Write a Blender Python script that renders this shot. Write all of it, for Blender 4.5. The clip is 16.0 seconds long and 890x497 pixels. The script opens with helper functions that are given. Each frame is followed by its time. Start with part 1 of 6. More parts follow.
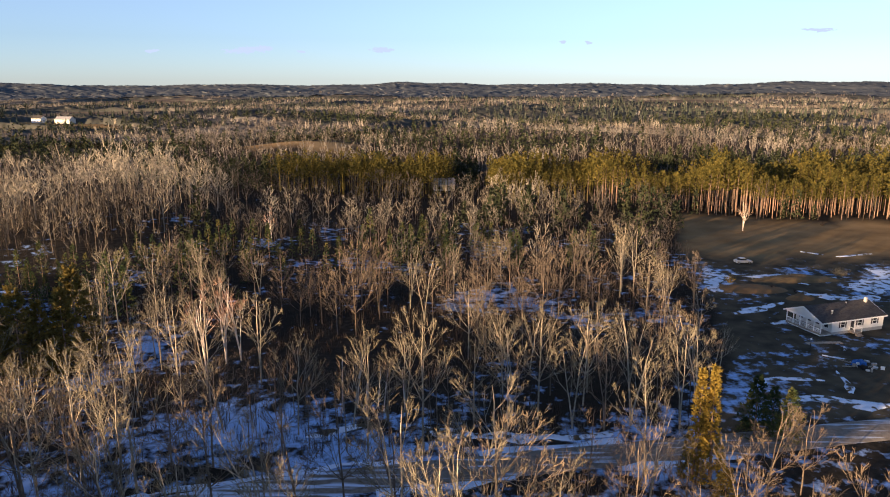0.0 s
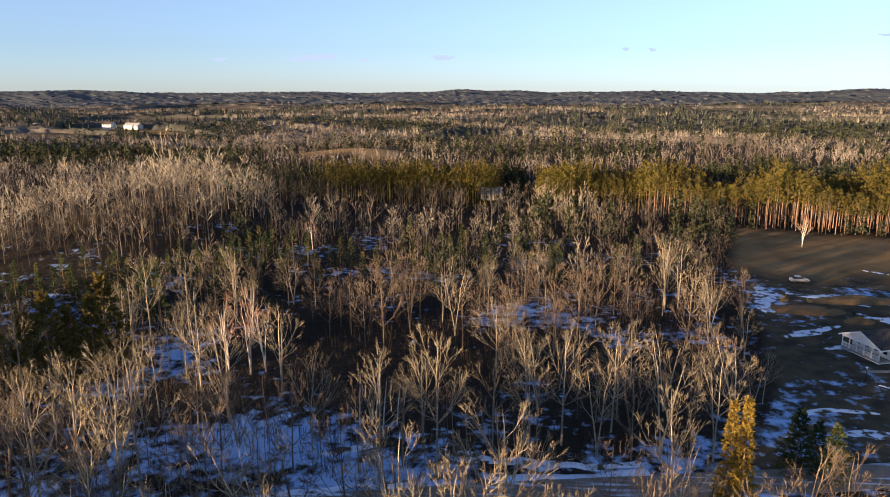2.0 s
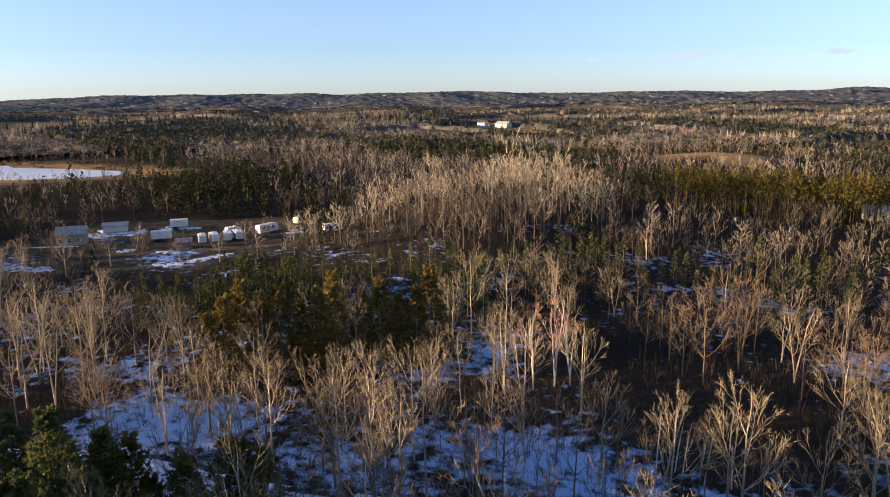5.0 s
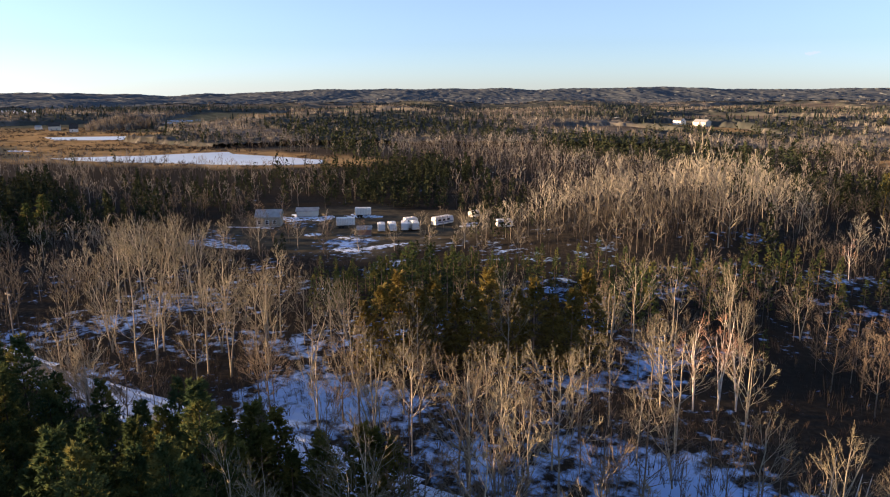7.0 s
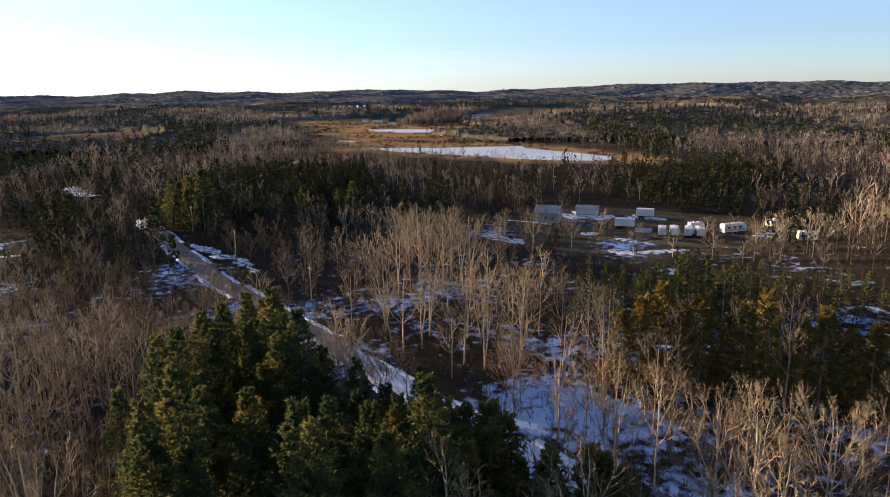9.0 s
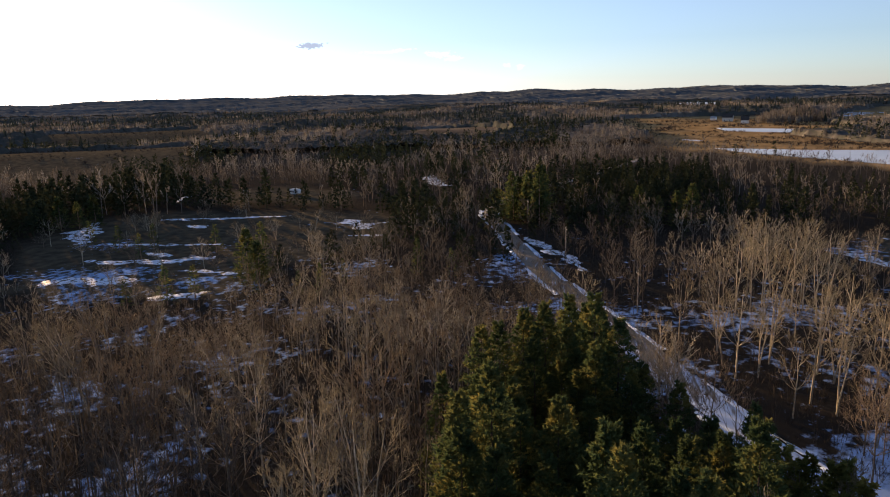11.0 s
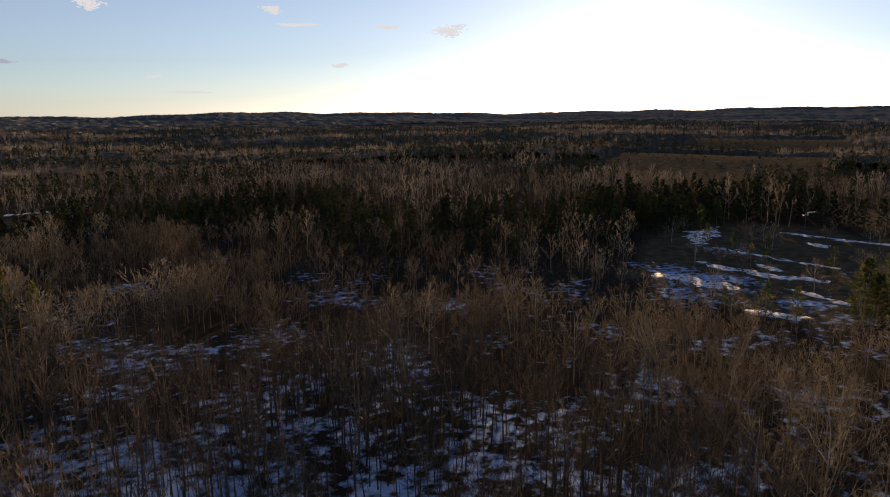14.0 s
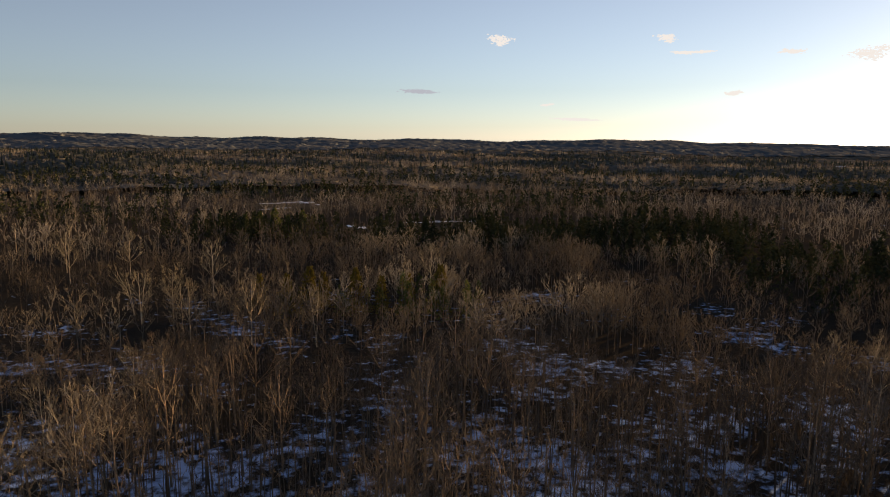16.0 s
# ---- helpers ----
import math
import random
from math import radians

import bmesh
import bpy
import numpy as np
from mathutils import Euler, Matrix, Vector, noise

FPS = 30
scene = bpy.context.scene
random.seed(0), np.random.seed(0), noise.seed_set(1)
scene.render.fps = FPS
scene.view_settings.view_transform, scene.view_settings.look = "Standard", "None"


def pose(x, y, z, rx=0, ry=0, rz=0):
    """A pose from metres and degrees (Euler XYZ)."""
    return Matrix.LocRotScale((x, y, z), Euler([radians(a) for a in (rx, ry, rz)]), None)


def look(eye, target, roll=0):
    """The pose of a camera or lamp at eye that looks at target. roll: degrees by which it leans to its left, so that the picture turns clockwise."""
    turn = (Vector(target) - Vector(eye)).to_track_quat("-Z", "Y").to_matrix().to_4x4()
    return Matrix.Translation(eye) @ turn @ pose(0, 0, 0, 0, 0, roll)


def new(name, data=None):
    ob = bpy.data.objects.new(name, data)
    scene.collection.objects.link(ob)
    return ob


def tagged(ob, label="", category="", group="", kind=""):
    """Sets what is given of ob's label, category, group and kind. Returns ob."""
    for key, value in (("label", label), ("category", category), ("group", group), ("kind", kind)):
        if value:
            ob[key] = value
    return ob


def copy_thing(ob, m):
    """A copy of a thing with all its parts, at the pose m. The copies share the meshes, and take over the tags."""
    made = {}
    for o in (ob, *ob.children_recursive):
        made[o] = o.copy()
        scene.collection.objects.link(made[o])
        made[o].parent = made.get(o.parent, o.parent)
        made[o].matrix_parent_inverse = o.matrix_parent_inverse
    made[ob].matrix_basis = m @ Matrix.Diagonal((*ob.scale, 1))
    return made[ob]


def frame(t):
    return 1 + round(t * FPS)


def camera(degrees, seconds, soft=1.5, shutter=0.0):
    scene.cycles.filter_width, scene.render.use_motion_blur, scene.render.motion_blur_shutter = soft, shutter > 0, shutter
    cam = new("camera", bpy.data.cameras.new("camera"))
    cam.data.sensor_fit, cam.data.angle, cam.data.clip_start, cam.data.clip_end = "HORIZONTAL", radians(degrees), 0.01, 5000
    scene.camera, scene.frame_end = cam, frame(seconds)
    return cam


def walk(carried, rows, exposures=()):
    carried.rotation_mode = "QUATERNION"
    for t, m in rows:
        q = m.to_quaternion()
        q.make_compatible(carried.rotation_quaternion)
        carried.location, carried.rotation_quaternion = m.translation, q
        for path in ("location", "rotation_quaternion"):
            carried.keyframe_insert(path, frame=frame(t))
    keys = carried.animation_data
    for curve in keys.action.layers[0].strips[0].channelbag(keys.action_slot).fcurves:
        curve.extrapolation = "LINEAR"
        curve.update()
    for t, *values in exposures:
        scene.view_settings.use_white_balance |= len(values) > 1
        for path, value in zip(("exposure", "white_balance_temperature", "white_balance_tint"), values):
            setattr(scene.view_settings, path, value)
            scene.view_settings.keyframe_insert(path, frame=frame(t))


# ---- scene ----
cam = camera(63.9, 16.0, soft=1.1)
PATH = [
    (0, (-39.88, 69.20, 46.83), (-41.02, 166.60, 24.22), -0.18),
    (0.5, (-38.55, 70.51, 46.80), (-39.11, 167.97, 24.40), -0.21),
    (1, (-37.16, 71.59, 46.78), (-37.62, 169.10, 24.59), -0.22),
    (1.5, (-36.06, 72.49, 46.80), (-37.23, 170.07, 24.97), -0.13),
    (2, (-35.09, 73.13, 47.09), (-44.29, 170.33, 25.47), -0.15),
    (2.5, (-34.39, 73.95, 47.47), (-60.42, 168.07, 25.94), -0.28),
    (3, (-33.55, 74.50, 47.94), (-79.63, 160.63, 26.53), -0.69),
    (3.2, (-33.47, 75.14, 48.00), (-81.35, 160.26, 26.49), -0.73),
    (5.3, (-31.05, 81.75, 47.87), (-88.88, 160.51, 26.58), -0.53),
    (5.5, (-30.27, 82.03, 48.05), (-95.57, 154.76, 26.91), -0.72),
    (6, (-29.59, 83.15, 48.10), (-101.66, 149.22, 27.11), -0.67),
    (6.5, (-29.52, 84.31, 48.11), (-103.01, 148.70, 26.82), -0.48),
    (7, (-30.01, 85.90, 48.04), (-103.59, 150.01, 26.22), -0.30),
    (7.5, (-30.50, 87.74, 48.03), (-107.01, 148.19, 25.84), -0.28),
    (8, (-30.76, 89.49, 48.17), (-112.56, 142.54, 25.92), -0.47),
    (8.5, (-30.78, 90.89, 48.34), (-118.04, 134.40, 26.16), -0.73),
    (9, (-31.08, 91.86, 48.38), (-124.05, 121.34, 26.30), -0.89),
    (9.5, (-31.03, 92.80, 48.79), (-128.24, 101.02, 26.79), -1.21),
    (10, (-31.58, 93.79, 48.70), (-128.26, 79.91, 27.24), -1.70),
    (10.2, (-32.34, 93.46, 48.49), (-128.68, 77.19, 27.16), -1.82),
    (12.5, (-40.88, 92.20, 48.43), (-137.49, 78.53, 26.54), -1.08),
    (13, (-42.23, 92.01, 48.55), (-137.73, 71.75, 26.88), -1.10),
    (13.5, (-41.99, 91.67, 49.02), (-125.84, 41.24, 28.38), -1.42),
    (14, (-39.18, 93.40, 49.03), (-92.57, 11.01, 29.97), -0.54),
    (14.2, (-38.02, 93.49, 49.65), (-78.29, 3.91, 30.83), -0.49),
    (14.5, (-36.76, 92.19, 49.52), (-57.17, -4.04, 31.52), -0.23),
    (15, (-35.05, 89.57, 49.22), (-43.09, -8.59, 31.88), 0.25),
    (15.5, (-32.19, 87.86, 48.40), (-38.84, -10.55, 31.94), 0.63),
    (16, (-28.85, 87.99, 47.81), (-35.16, -10.61, 32.38), 0.78),
]
EXPOSURES = [(0, 1.68, 5350, 16), (2.0, 1.68, 5300, 16), (5.5, 1.84, 5350, 16), (8.0, 1.88, 5400, 16), (10.0, 1.57, 5500, 16), (12.5, 1.27, 5700, 16), (13.5, 1.28, 5800, 17), (14.0, 0.86, 6100, 17), (14.5, 0.68, 6500, 14), (15.2, 1.0, 6550, 15), (16.0, 1.08, 6550, 15)]
walk(cam, [(t, look(eye, target, roll)) for t, eye, target, roll in PATH], EXPOSURES)

# ---- daylight: a low evening sun and a clear sky ----
SUN_YAW, SUN_UP = radians(132.5), radians(5.9)
SUN_DIR = Vector((-math.sin(SUN_YAW) * math.cos(SUN_UP), math.cos(SUN_YAW) * math.cos(SUN_UP), math.sin(SUN_UP)))
world = bpy.data.worlds.new("evening_sky")
scene.world = world
world.use_nodes = True
wn, wl = world.node_tree.nodes, world.node_tree.links
wn.clear()
sky = wn.new("ShaderNodeTexSky")
sky.sky_type, sky.sun_disc = "NISHITA", False
sky.sun_elevation, sky.sun_rotation = SUN_UP, math.atan2(SUN_DIR.x, SUN_DIR.y)
sky.altitude, sky.air_density, sky.dust_density, sky.ozone_density = 300, 0.8, 0.2, 2.5
back = wn.new("ShaderNodeBackground")
back.inputs["Strength"].default_value = 0.077
wout = wn.new("ShaderNodeOutputWorld")
pale = wn.new("ShaderNodeHueSaturation")
pale.inputs["Saturation"].default_value = 0.60
wl.new(sky.outputs[0], pale.inputs["Color"])
wl.new(pale.outputs[0], back.inputs[0])
wl.new(back.outputs[0], wout.inputs[0])
sun = new("sun", bpy.data.lights.new("sun", "SUN"))
sun.data.energy, sun.data.angle, sun.data.color = 6.6, radians(0.6), (1.0, 0.61, 0.26)
sun.matrix_world = look(SUN_DIR * 300, (0, 0, 0))

# ---- materials ----
def material(name, colors, scale=1.0, rough=0.85, metal=0.0, bump=0.0, bump_scale=None, detail=4.0, vary=0.0, coarse=None, patch=None, leafy_light=0.0, gloss=0.12):
    """Noise-mixed colours at world size; coarse: scale of a second, broad mix towards the last colour; vary: per-object change of value."""
    m = bpy.data.materials.new(name)
    m.use_nodes = True
    n, l = m.node_tree.nodes, m.node_tree.links
    bsdf = n["Principled BSDF"]
    bsdf.inputs["Roughness"].default_value, bsdf.inputs["Metallic"].default_value = rough, metal
    bsdf.inputs["Specular IOR Level"].default_value = gloss
    geo = n.new("ShaderNodeNewGeometry")
    noise_a = n.new("ShaderNodeTexNoise")
    noise_a.inputs["Scale"].default_value, noise_a.inputs["Detail"].default_value = scale, detail
    l.new(geo.outputs["Position"], noise_a.inputs["Vector"])
    ramp = n.new("ShaderNodeValToRGB")
    while len(ramp.color_ramp.elements) < len(colors):
        ramp.color_ramp.elements.new(0.5)
    for k, c in enumerate(colors):
        e = ramp.color_ramp.elements[k]
        e.position, e.color = 0.3 + 0.4 * k / max(1, len(colors) - 1), (*c, 1)
    l.new(noise_a.outputs["Fac"], ramp.inputs[0])
    color = ramp.outputs[0]
    if coarse:
        noise_b = n.new("ShaderNodeTexNoise")
        noise_b.inputs["Scale"].default_value, noise_b.inputs["Detail"].default_value = coarse, 3.0
        l.new(geo.outputs["Position"], noise_b.inputs["Vector"])
        mr = n.new("ShaderNodeMapRange")
        mr.inputs[1].default_value, mr.inputs[2].default_value = 0.35, 0.65
        l.new(noise_b.outputs["Fac"], mr.inputs[0])
        mix = n.new("ShaderNodeMix")
        mix.data_type = "RGBA"
        mix.inputs[7].default_value = (*(patch or colors[-1]), 1)
        l.new(mr.outputs[0], mix.inputs[0])
        l.new(color, mix.inputs[6])
        color = mix.outputs[2]
    if vary:
        info = n.new("ShaderNodeObjectInfo")
        isl = n.new("ShaderNodeMapRange")
        isl.inputs[3].default_value, isl.inputs[4].default_value = 1 - vary, 1 + vary
        l.new(info.outputs["Random"], isl.inputs[0])
        hsv = n.new("ShaderNodeHueSaturation")
        l.new(isl.outputs[0], hsv.inputs["Value"])
        l.new(color, hsv.inputs["Color"])
        color = hsv.outputs[0]
    l.new(color, bsdf.inputs["Base Color"])
    if leafy_light:
        tr = n.new("ShaderNodeBsdfTranslucent")
        l.new(color, tr.inputs[0])
        mx = n.new("ShaderNodeMixShader")
        mx.inputs[0].default_value = leafy_light
        l.new(bsdf.outputs[0], mx.inputs[1])
        l.new(tr.outputs[0], mx.inputs[2])
        l.new(mx.outputs[0], n["Material Output"].inputs[0])
    if bump:
        bn = n.new("ShaderNodeTexNoise")
        bn.inputs["Scale"].default_value, bn.inputs["Detail"].default_value = bump_scale or scale * 3, 4.0
        l.new(geo.outputs["Position"], bn.inputs["Vector"])
        bp = n.new("ShaderNodeBump")
        bp.inputs["Strength"].default_value, bp.inputs["Distance"].default_value = bump, 0.1
        l.new(bn.outputs["Fac"], bp.inputs["Height"])
        l.new(bp.outputs[0], bsdf.inputs["Normal"])
    return m


def ground_material():
    """Leaf litter and dead grass, with old snow lying in drifts between."""
    # litter kept near black: the woods' shade is put into its colour
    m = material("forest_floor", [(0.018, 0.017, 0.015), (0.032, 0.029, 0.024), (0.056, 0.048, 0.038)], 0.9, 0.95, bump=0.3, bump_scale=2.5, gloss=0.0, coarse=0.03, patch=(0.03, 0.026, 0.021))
    n, l = m.node_tree.nodes, m.node_tree.links
    bsdf = n["Principled BSDF"]
    old = bsdf.inputs["Base Color"].links[0].from_socket
    geo = n.new("ShaderNodeNewGeometry")
    fine = n.new("ShaderNodeTexNoise")
    fine.inputs["Scale"].default_value, fine.inputs["Detail"].default_value = 0.40, 6.0
    fine.inputs["Roughness"].default_value = 0.62
    broad = n.new("ShaderNodeTexNoise")
    broad.inputs["Scale"].default_value, broad.inputs["Detail"].default_value = 0.045, 3.0
    l.new(geo.outputs["Position"], fine.inputs["Vector"])
    l.new(geo.outputs["Position"], broad.inputs["Vector"])
    add = n.new("ShaderNodeMath")
    add.operation = "MULTIPLY_ADD"
    add.inputs[1].default_value = 1.2
    l.new(broad.outputs["Fac"], add.inputs[0])
    strong = n.new("ShaderNodeMath")
    strong.operation = "MULTIPLY"
    strong.inputs[1].default_value = 1.45
    l.new(fine.outputs["Fac"], strong.inputs[0])
    l.new(strong.outputs[0], add.inputs[2])
    att = n.new("ShaderNodeAttribute")
    att.attribute_name = "snow_cover"
    add2 = n.new("ShaderNodeMath")
    add2.operation = "ADD"
    l.new(add.outputs[0], add2.inputs[0])
    l.new(att.outputs["Fac"], add2.inputs[1])
    step = n.new("ShaderNodeMapRange")
    step.inputs[1].default_value, step.inputs[2].default_value = 1.46, 1.68
    l.new(add2.outputs[0], step.inputs[0])
    # last cover lightens the far ground: sunlight on crowns put into its colour
    for name, lo, hi, size in (("grass_cover", (0.047, 0.044, 0.034), (0.10, 0.085, 0.058), 0.25), ("marsh_cover", (0.22, 0.145, 0.065), (0.36, 0.25, 0.12), 0.06), ("sunlit_brush_cover", (0.11, 0.092, 0.072), (0.22, 0.18, 0.135), 0.02)):
        za = n.new("ShaderNodeAttribute")
        za.attribute_name = name
        zn = n.new("ShaderNodeTexNoise")
        zn.inputs["Scale"].default_value, zn.inputs["Detail"].default_value = size, 5.0
        l.new(geo.outputs["Position"], zn.inputs["Vector"])
        zr = n.new("ShaderNodeValToRGB")
        zr.color_ramp.elements[0].position, zr.color_ramp.elements[0].color = 0.35, (*lo, 1)
        zr.color_ramp.elements[1].position, zr.color_ramp.elements[1].color = 0.65, (*hi, 1)
        l.new(zn.outputs["Fac"], zr.inputs[0])
        zm = n.new("ShaderNodeMix")
        zm.data_type = "RGBA"
        l.new(za.outputs["Fac"], zm.inputs[0])
        l.new(old, zm.inputs[6])
        l.new(zr.outputs[0], zm.inputs[7])
        old = zm.outputs[2]
    mix = n.new("ShaderNodeMix")
    mix.data_type = "RGBA"
    # snow's strong blue is skylit shade put into its base colour
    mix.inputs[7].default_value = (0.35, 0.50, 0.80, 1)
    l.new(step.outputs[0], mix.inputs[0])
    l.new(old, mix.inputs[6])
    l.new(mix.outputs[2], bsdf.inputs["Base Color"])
    return m


def tree_material(name, colors):
    """Twigs whose shade differs from tree to tree."""
    m = material(name, colors[1:3], 0.2, 0.9, gloss=0.0, leafy_light=0.14)
    n, l = m.node_tree.nodes, m.node_tree.links
    bsdf = n["Principled BSDF"]
    att = n.new("ShaderNodeAttribute")
    att.attribute_name = "tree_tint"
    ramp_node = n.new("ShaderNodeValToRGB")
    while len(ramp_node.color_ramp.elements) < len(colors):
        ramp_node.color_ramp.elements.new(0.5)
    for k, c in enumerate(colors):
        ramp_node.color_ramp.elements[k].position, ramp_node.color_ramp.elements[k].color = k / (len(colors) - 1), (*c, 1)
    l.new(att.outputs["Fac"], ramp_node.inputs[0])
    mix = n.new("ShaderNodeMix")
    mix.data_type = "RGBA"
    mix.inputs[0].default_value = 0.75
    l.new(bsdf.inputs["Base Color"].links[0].from_socket, mix.inputs[6])
    l.new(ramp_node.outputs[0], mix.inputs[7])
    l.new(mix.outputs[2], bsdf.inputs["Base Color"])
    l.new(mix.outputs[2], next(k for k in n if k.type == "BSDF_TRANSLUCENT").inputs[0])
    return m


MAT = {
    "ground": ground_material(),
    "aspen_bark": material("aspen_bark", [(0.22, 0.19, 0.135), (0.42, 0.37, 0.275)], 3.0, 0.85, bump=0.3, vary=0.25),
    "aspen_twig": material("aspen_twig", [(0.14, 0.122, 0.08), (0.235, 0.205, 0.14)], 0.5, 0.8, vary=0.25, leafy_light=0.12),
    "brown_twig": material("brown_twig", [(0.105, 0.082, 0.058), (0.175, 0.142, 0.102)], 0.4, 0.8, vary=0.2, leafy_light=0.12),
    "wood_twig": tree_material("wood_twig", [(0.058, 0.05, 0.042), (0.105, 0.093, 0.077), (0.162, 0.145, 0.116), (0.37, 0.335, 0.262)]),
    "dark_bark": material("dark_bark", [(0.10, 0.08, 0.06), (0.21, 0.17, 0.125)], 3.0, 0.9, bump=0.3, vary=0.25),
    # near-black trunk: the crown's inner shade put into the bark
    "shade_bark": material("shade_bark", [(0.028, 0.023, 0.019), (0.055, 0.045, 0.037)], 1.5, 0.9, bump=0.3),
    "pale_bark": material("pale_bark", [(0.24, 0.20, 0.145), (0.42, 0.36, 0.275)], 2.0, 0.8, bump=0.25),
    "birch_bark": material("birch_bark", [(0.36, 0.31, 0.26), (0.62, 0.56, 0.48), (0.74, 0.68, 0.60)], 1.2, 0.7, bump=0.2),
    "birch_twig": material("birch_twig", [(0.30, 0.17, 0.11), (0.42, 0.27, 0.18)], 0.5, 0.8),
    # third tone is gold: sunlight on the tips put into the needle colour
    "pine_needle": material("pine_needle", [(0.032, 0.054, 0.028), (0.066, 0.086, 0.034), (0.17, 0.15, 0.042)], 0.45, 0.7, vary=0.2, leafy_light=0.34, gloss=0.0),
    "road_needle": material("road_needle", [(0.055, 0.07, 0.025), (0.115, 0.118, 0.034), (0.24, 0.20, 0.05)], 0.5, 0.7, vary=0.2, leafy_light=0.34, gloss=0.0),
    # gold of sunlit tips put into the whole crown's needle colour
    "gold_needle": material("gold_needle", [(0.085, 0.07, 0.02), (0.155, 0.12, 0.028), (0.25, 0.182, 0.04)], 0.7, 0.6, vary=0.2, leafy_light=0.3),
    "plantation_needle": material("plantation_needle", [(0.05, 0.052, 0.016), (0.10, 0.088, 0.022), (0.17, 0.135, 0.03)], 0.5, 0.6, vary=0.15, leafy_light=0.25, gloss=0.0),
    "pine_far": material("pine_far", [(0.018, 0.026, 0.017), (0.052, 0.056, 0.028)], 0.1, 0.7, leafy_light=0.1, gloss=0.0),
    # far needle trees greyed and paled: distance haze put into the colour
    "hazy_spruce": material("hazy_spruce", [(0.034, 0.046, 0.04), (0.078, 0.086, 0.066)], 0.1, 0.7, leafy_light=0.1, gloss=0.0),
    "cedar_needle": material("cedar_needle", [(0.17, 0.13, 0.02), (0.33, 0.235, 0.04)], 1.2, 0.75, leafy_light=0.3),
    # darker twigs for the south stand: its shade put into the colour
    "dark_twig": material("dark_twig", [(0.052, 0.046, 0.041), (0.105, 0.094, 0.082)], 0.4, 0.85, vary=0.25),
    "pine_trunk": material("pine_trunk", [(0.15, 0.10, 0.07), (0.27, 0.19, 0.135)], 1.5, 0.85, vary=0.2),
    # far crowns, skyline woods and canopy: haze put in as paler, greyer tints
    "hazy_far_twig": tree_material("hazy_far_twig", [(0.082, 0.072, 0.062), (0.135, 0.12, 0.102), (0.20, 0.18, 0.152), (0.32, 0.295, 0.25)]),
    "hazy_skyline_twig": tree_material("hazy_skyline_twig", [(0.075, 0.066, 0.058), (0.11, 0.098, 0.086), (0.15, 0.134, 0.118), (0.21, 0.19, 0.168)]),
    "canopy": tree_material("canopy", [(0.046, 0.056, 0.05), (0.085, 0.083, 0.075), (0.14, 0.13, 0.114), (0.24, 0.222, 0.195)]),
    # blue-grey of distant haze put into the hill woods' own tints
    "hazy_hill_canopy": tree_material("hazy_hill_canopy", [(0.075, 0.09, 0.105), (0.098, 0.112, 0.126), (0.122, 0.133, 0.142), (0.155, 0.163, 0.168)]),
    # saplings and brush darkened: understory shade put into both colours
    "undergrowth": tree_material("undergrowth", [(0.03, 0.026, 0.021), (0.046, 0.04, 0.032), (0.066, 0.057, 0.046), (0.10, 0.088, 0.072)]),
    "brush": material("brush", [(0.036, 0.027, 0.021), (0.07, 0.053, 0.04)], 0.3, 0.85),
    # bank snow tinted blue: the shade it lies in is put into the colour
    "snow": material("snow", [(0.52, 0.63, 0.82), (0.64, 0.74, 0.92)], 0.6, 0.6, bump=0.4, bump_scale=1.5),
    "ice": material("ice", [(0.40, 0.47, 0.55), (0.58, 0.64, 0.70)], 0.02, 0.35, coarse=0.01, gloss=0.5),
    "grass": material("grass", [(0.07, 0.055, 0.03), (0.13, 0.10, 0.05), (0.19, 0.14, 0.075)], 0.35, 0.95, bump=0.4, bump_scale=4, coarse=0.04, patch=(0.16, 0.10, 0.05)),
}


# ---- mesh helpers ----
def mesh_np(name, verts, tris, mat):
    verts, tris = np.ascontiguousarray(verts, np.float32), np.ascontiguousarray(tris, np.int32)
    me = bpy.data.meshes.new(name)
    me.vertices.add(len(verts))
    me.vertices.foreach_set("co", verts.ravel())
    me.loops.add(tris.size)
    me.loops.foreach_set("vertex_index", tris.ravel())
    me.polygons.add(len(tris))
    me.polygons.foreach_set("loop_start", np.arange(0, tris.size, 3, dtype=np.int32))
    me.update(calc_edges=True)
    me.materials.append(MAT[mat] if isinstance(mat, str) else mat)
    return me


def part(name, bm, mat, parent, label=""):
    me = bpy.data.meshes.new(name)
    bm.to_mesh(me)
    bm.free()
    me.materials.append(MAT[mat] if isinstance(mat, str) else mat)
    ob = new(name, me)
    ob.parent = parent
    return tagged(ob, label)


def mesh_part(name, me, parent, label=""):
    ob = new(name, me)
    ob.parent = parent
    return tagged(ob, label)


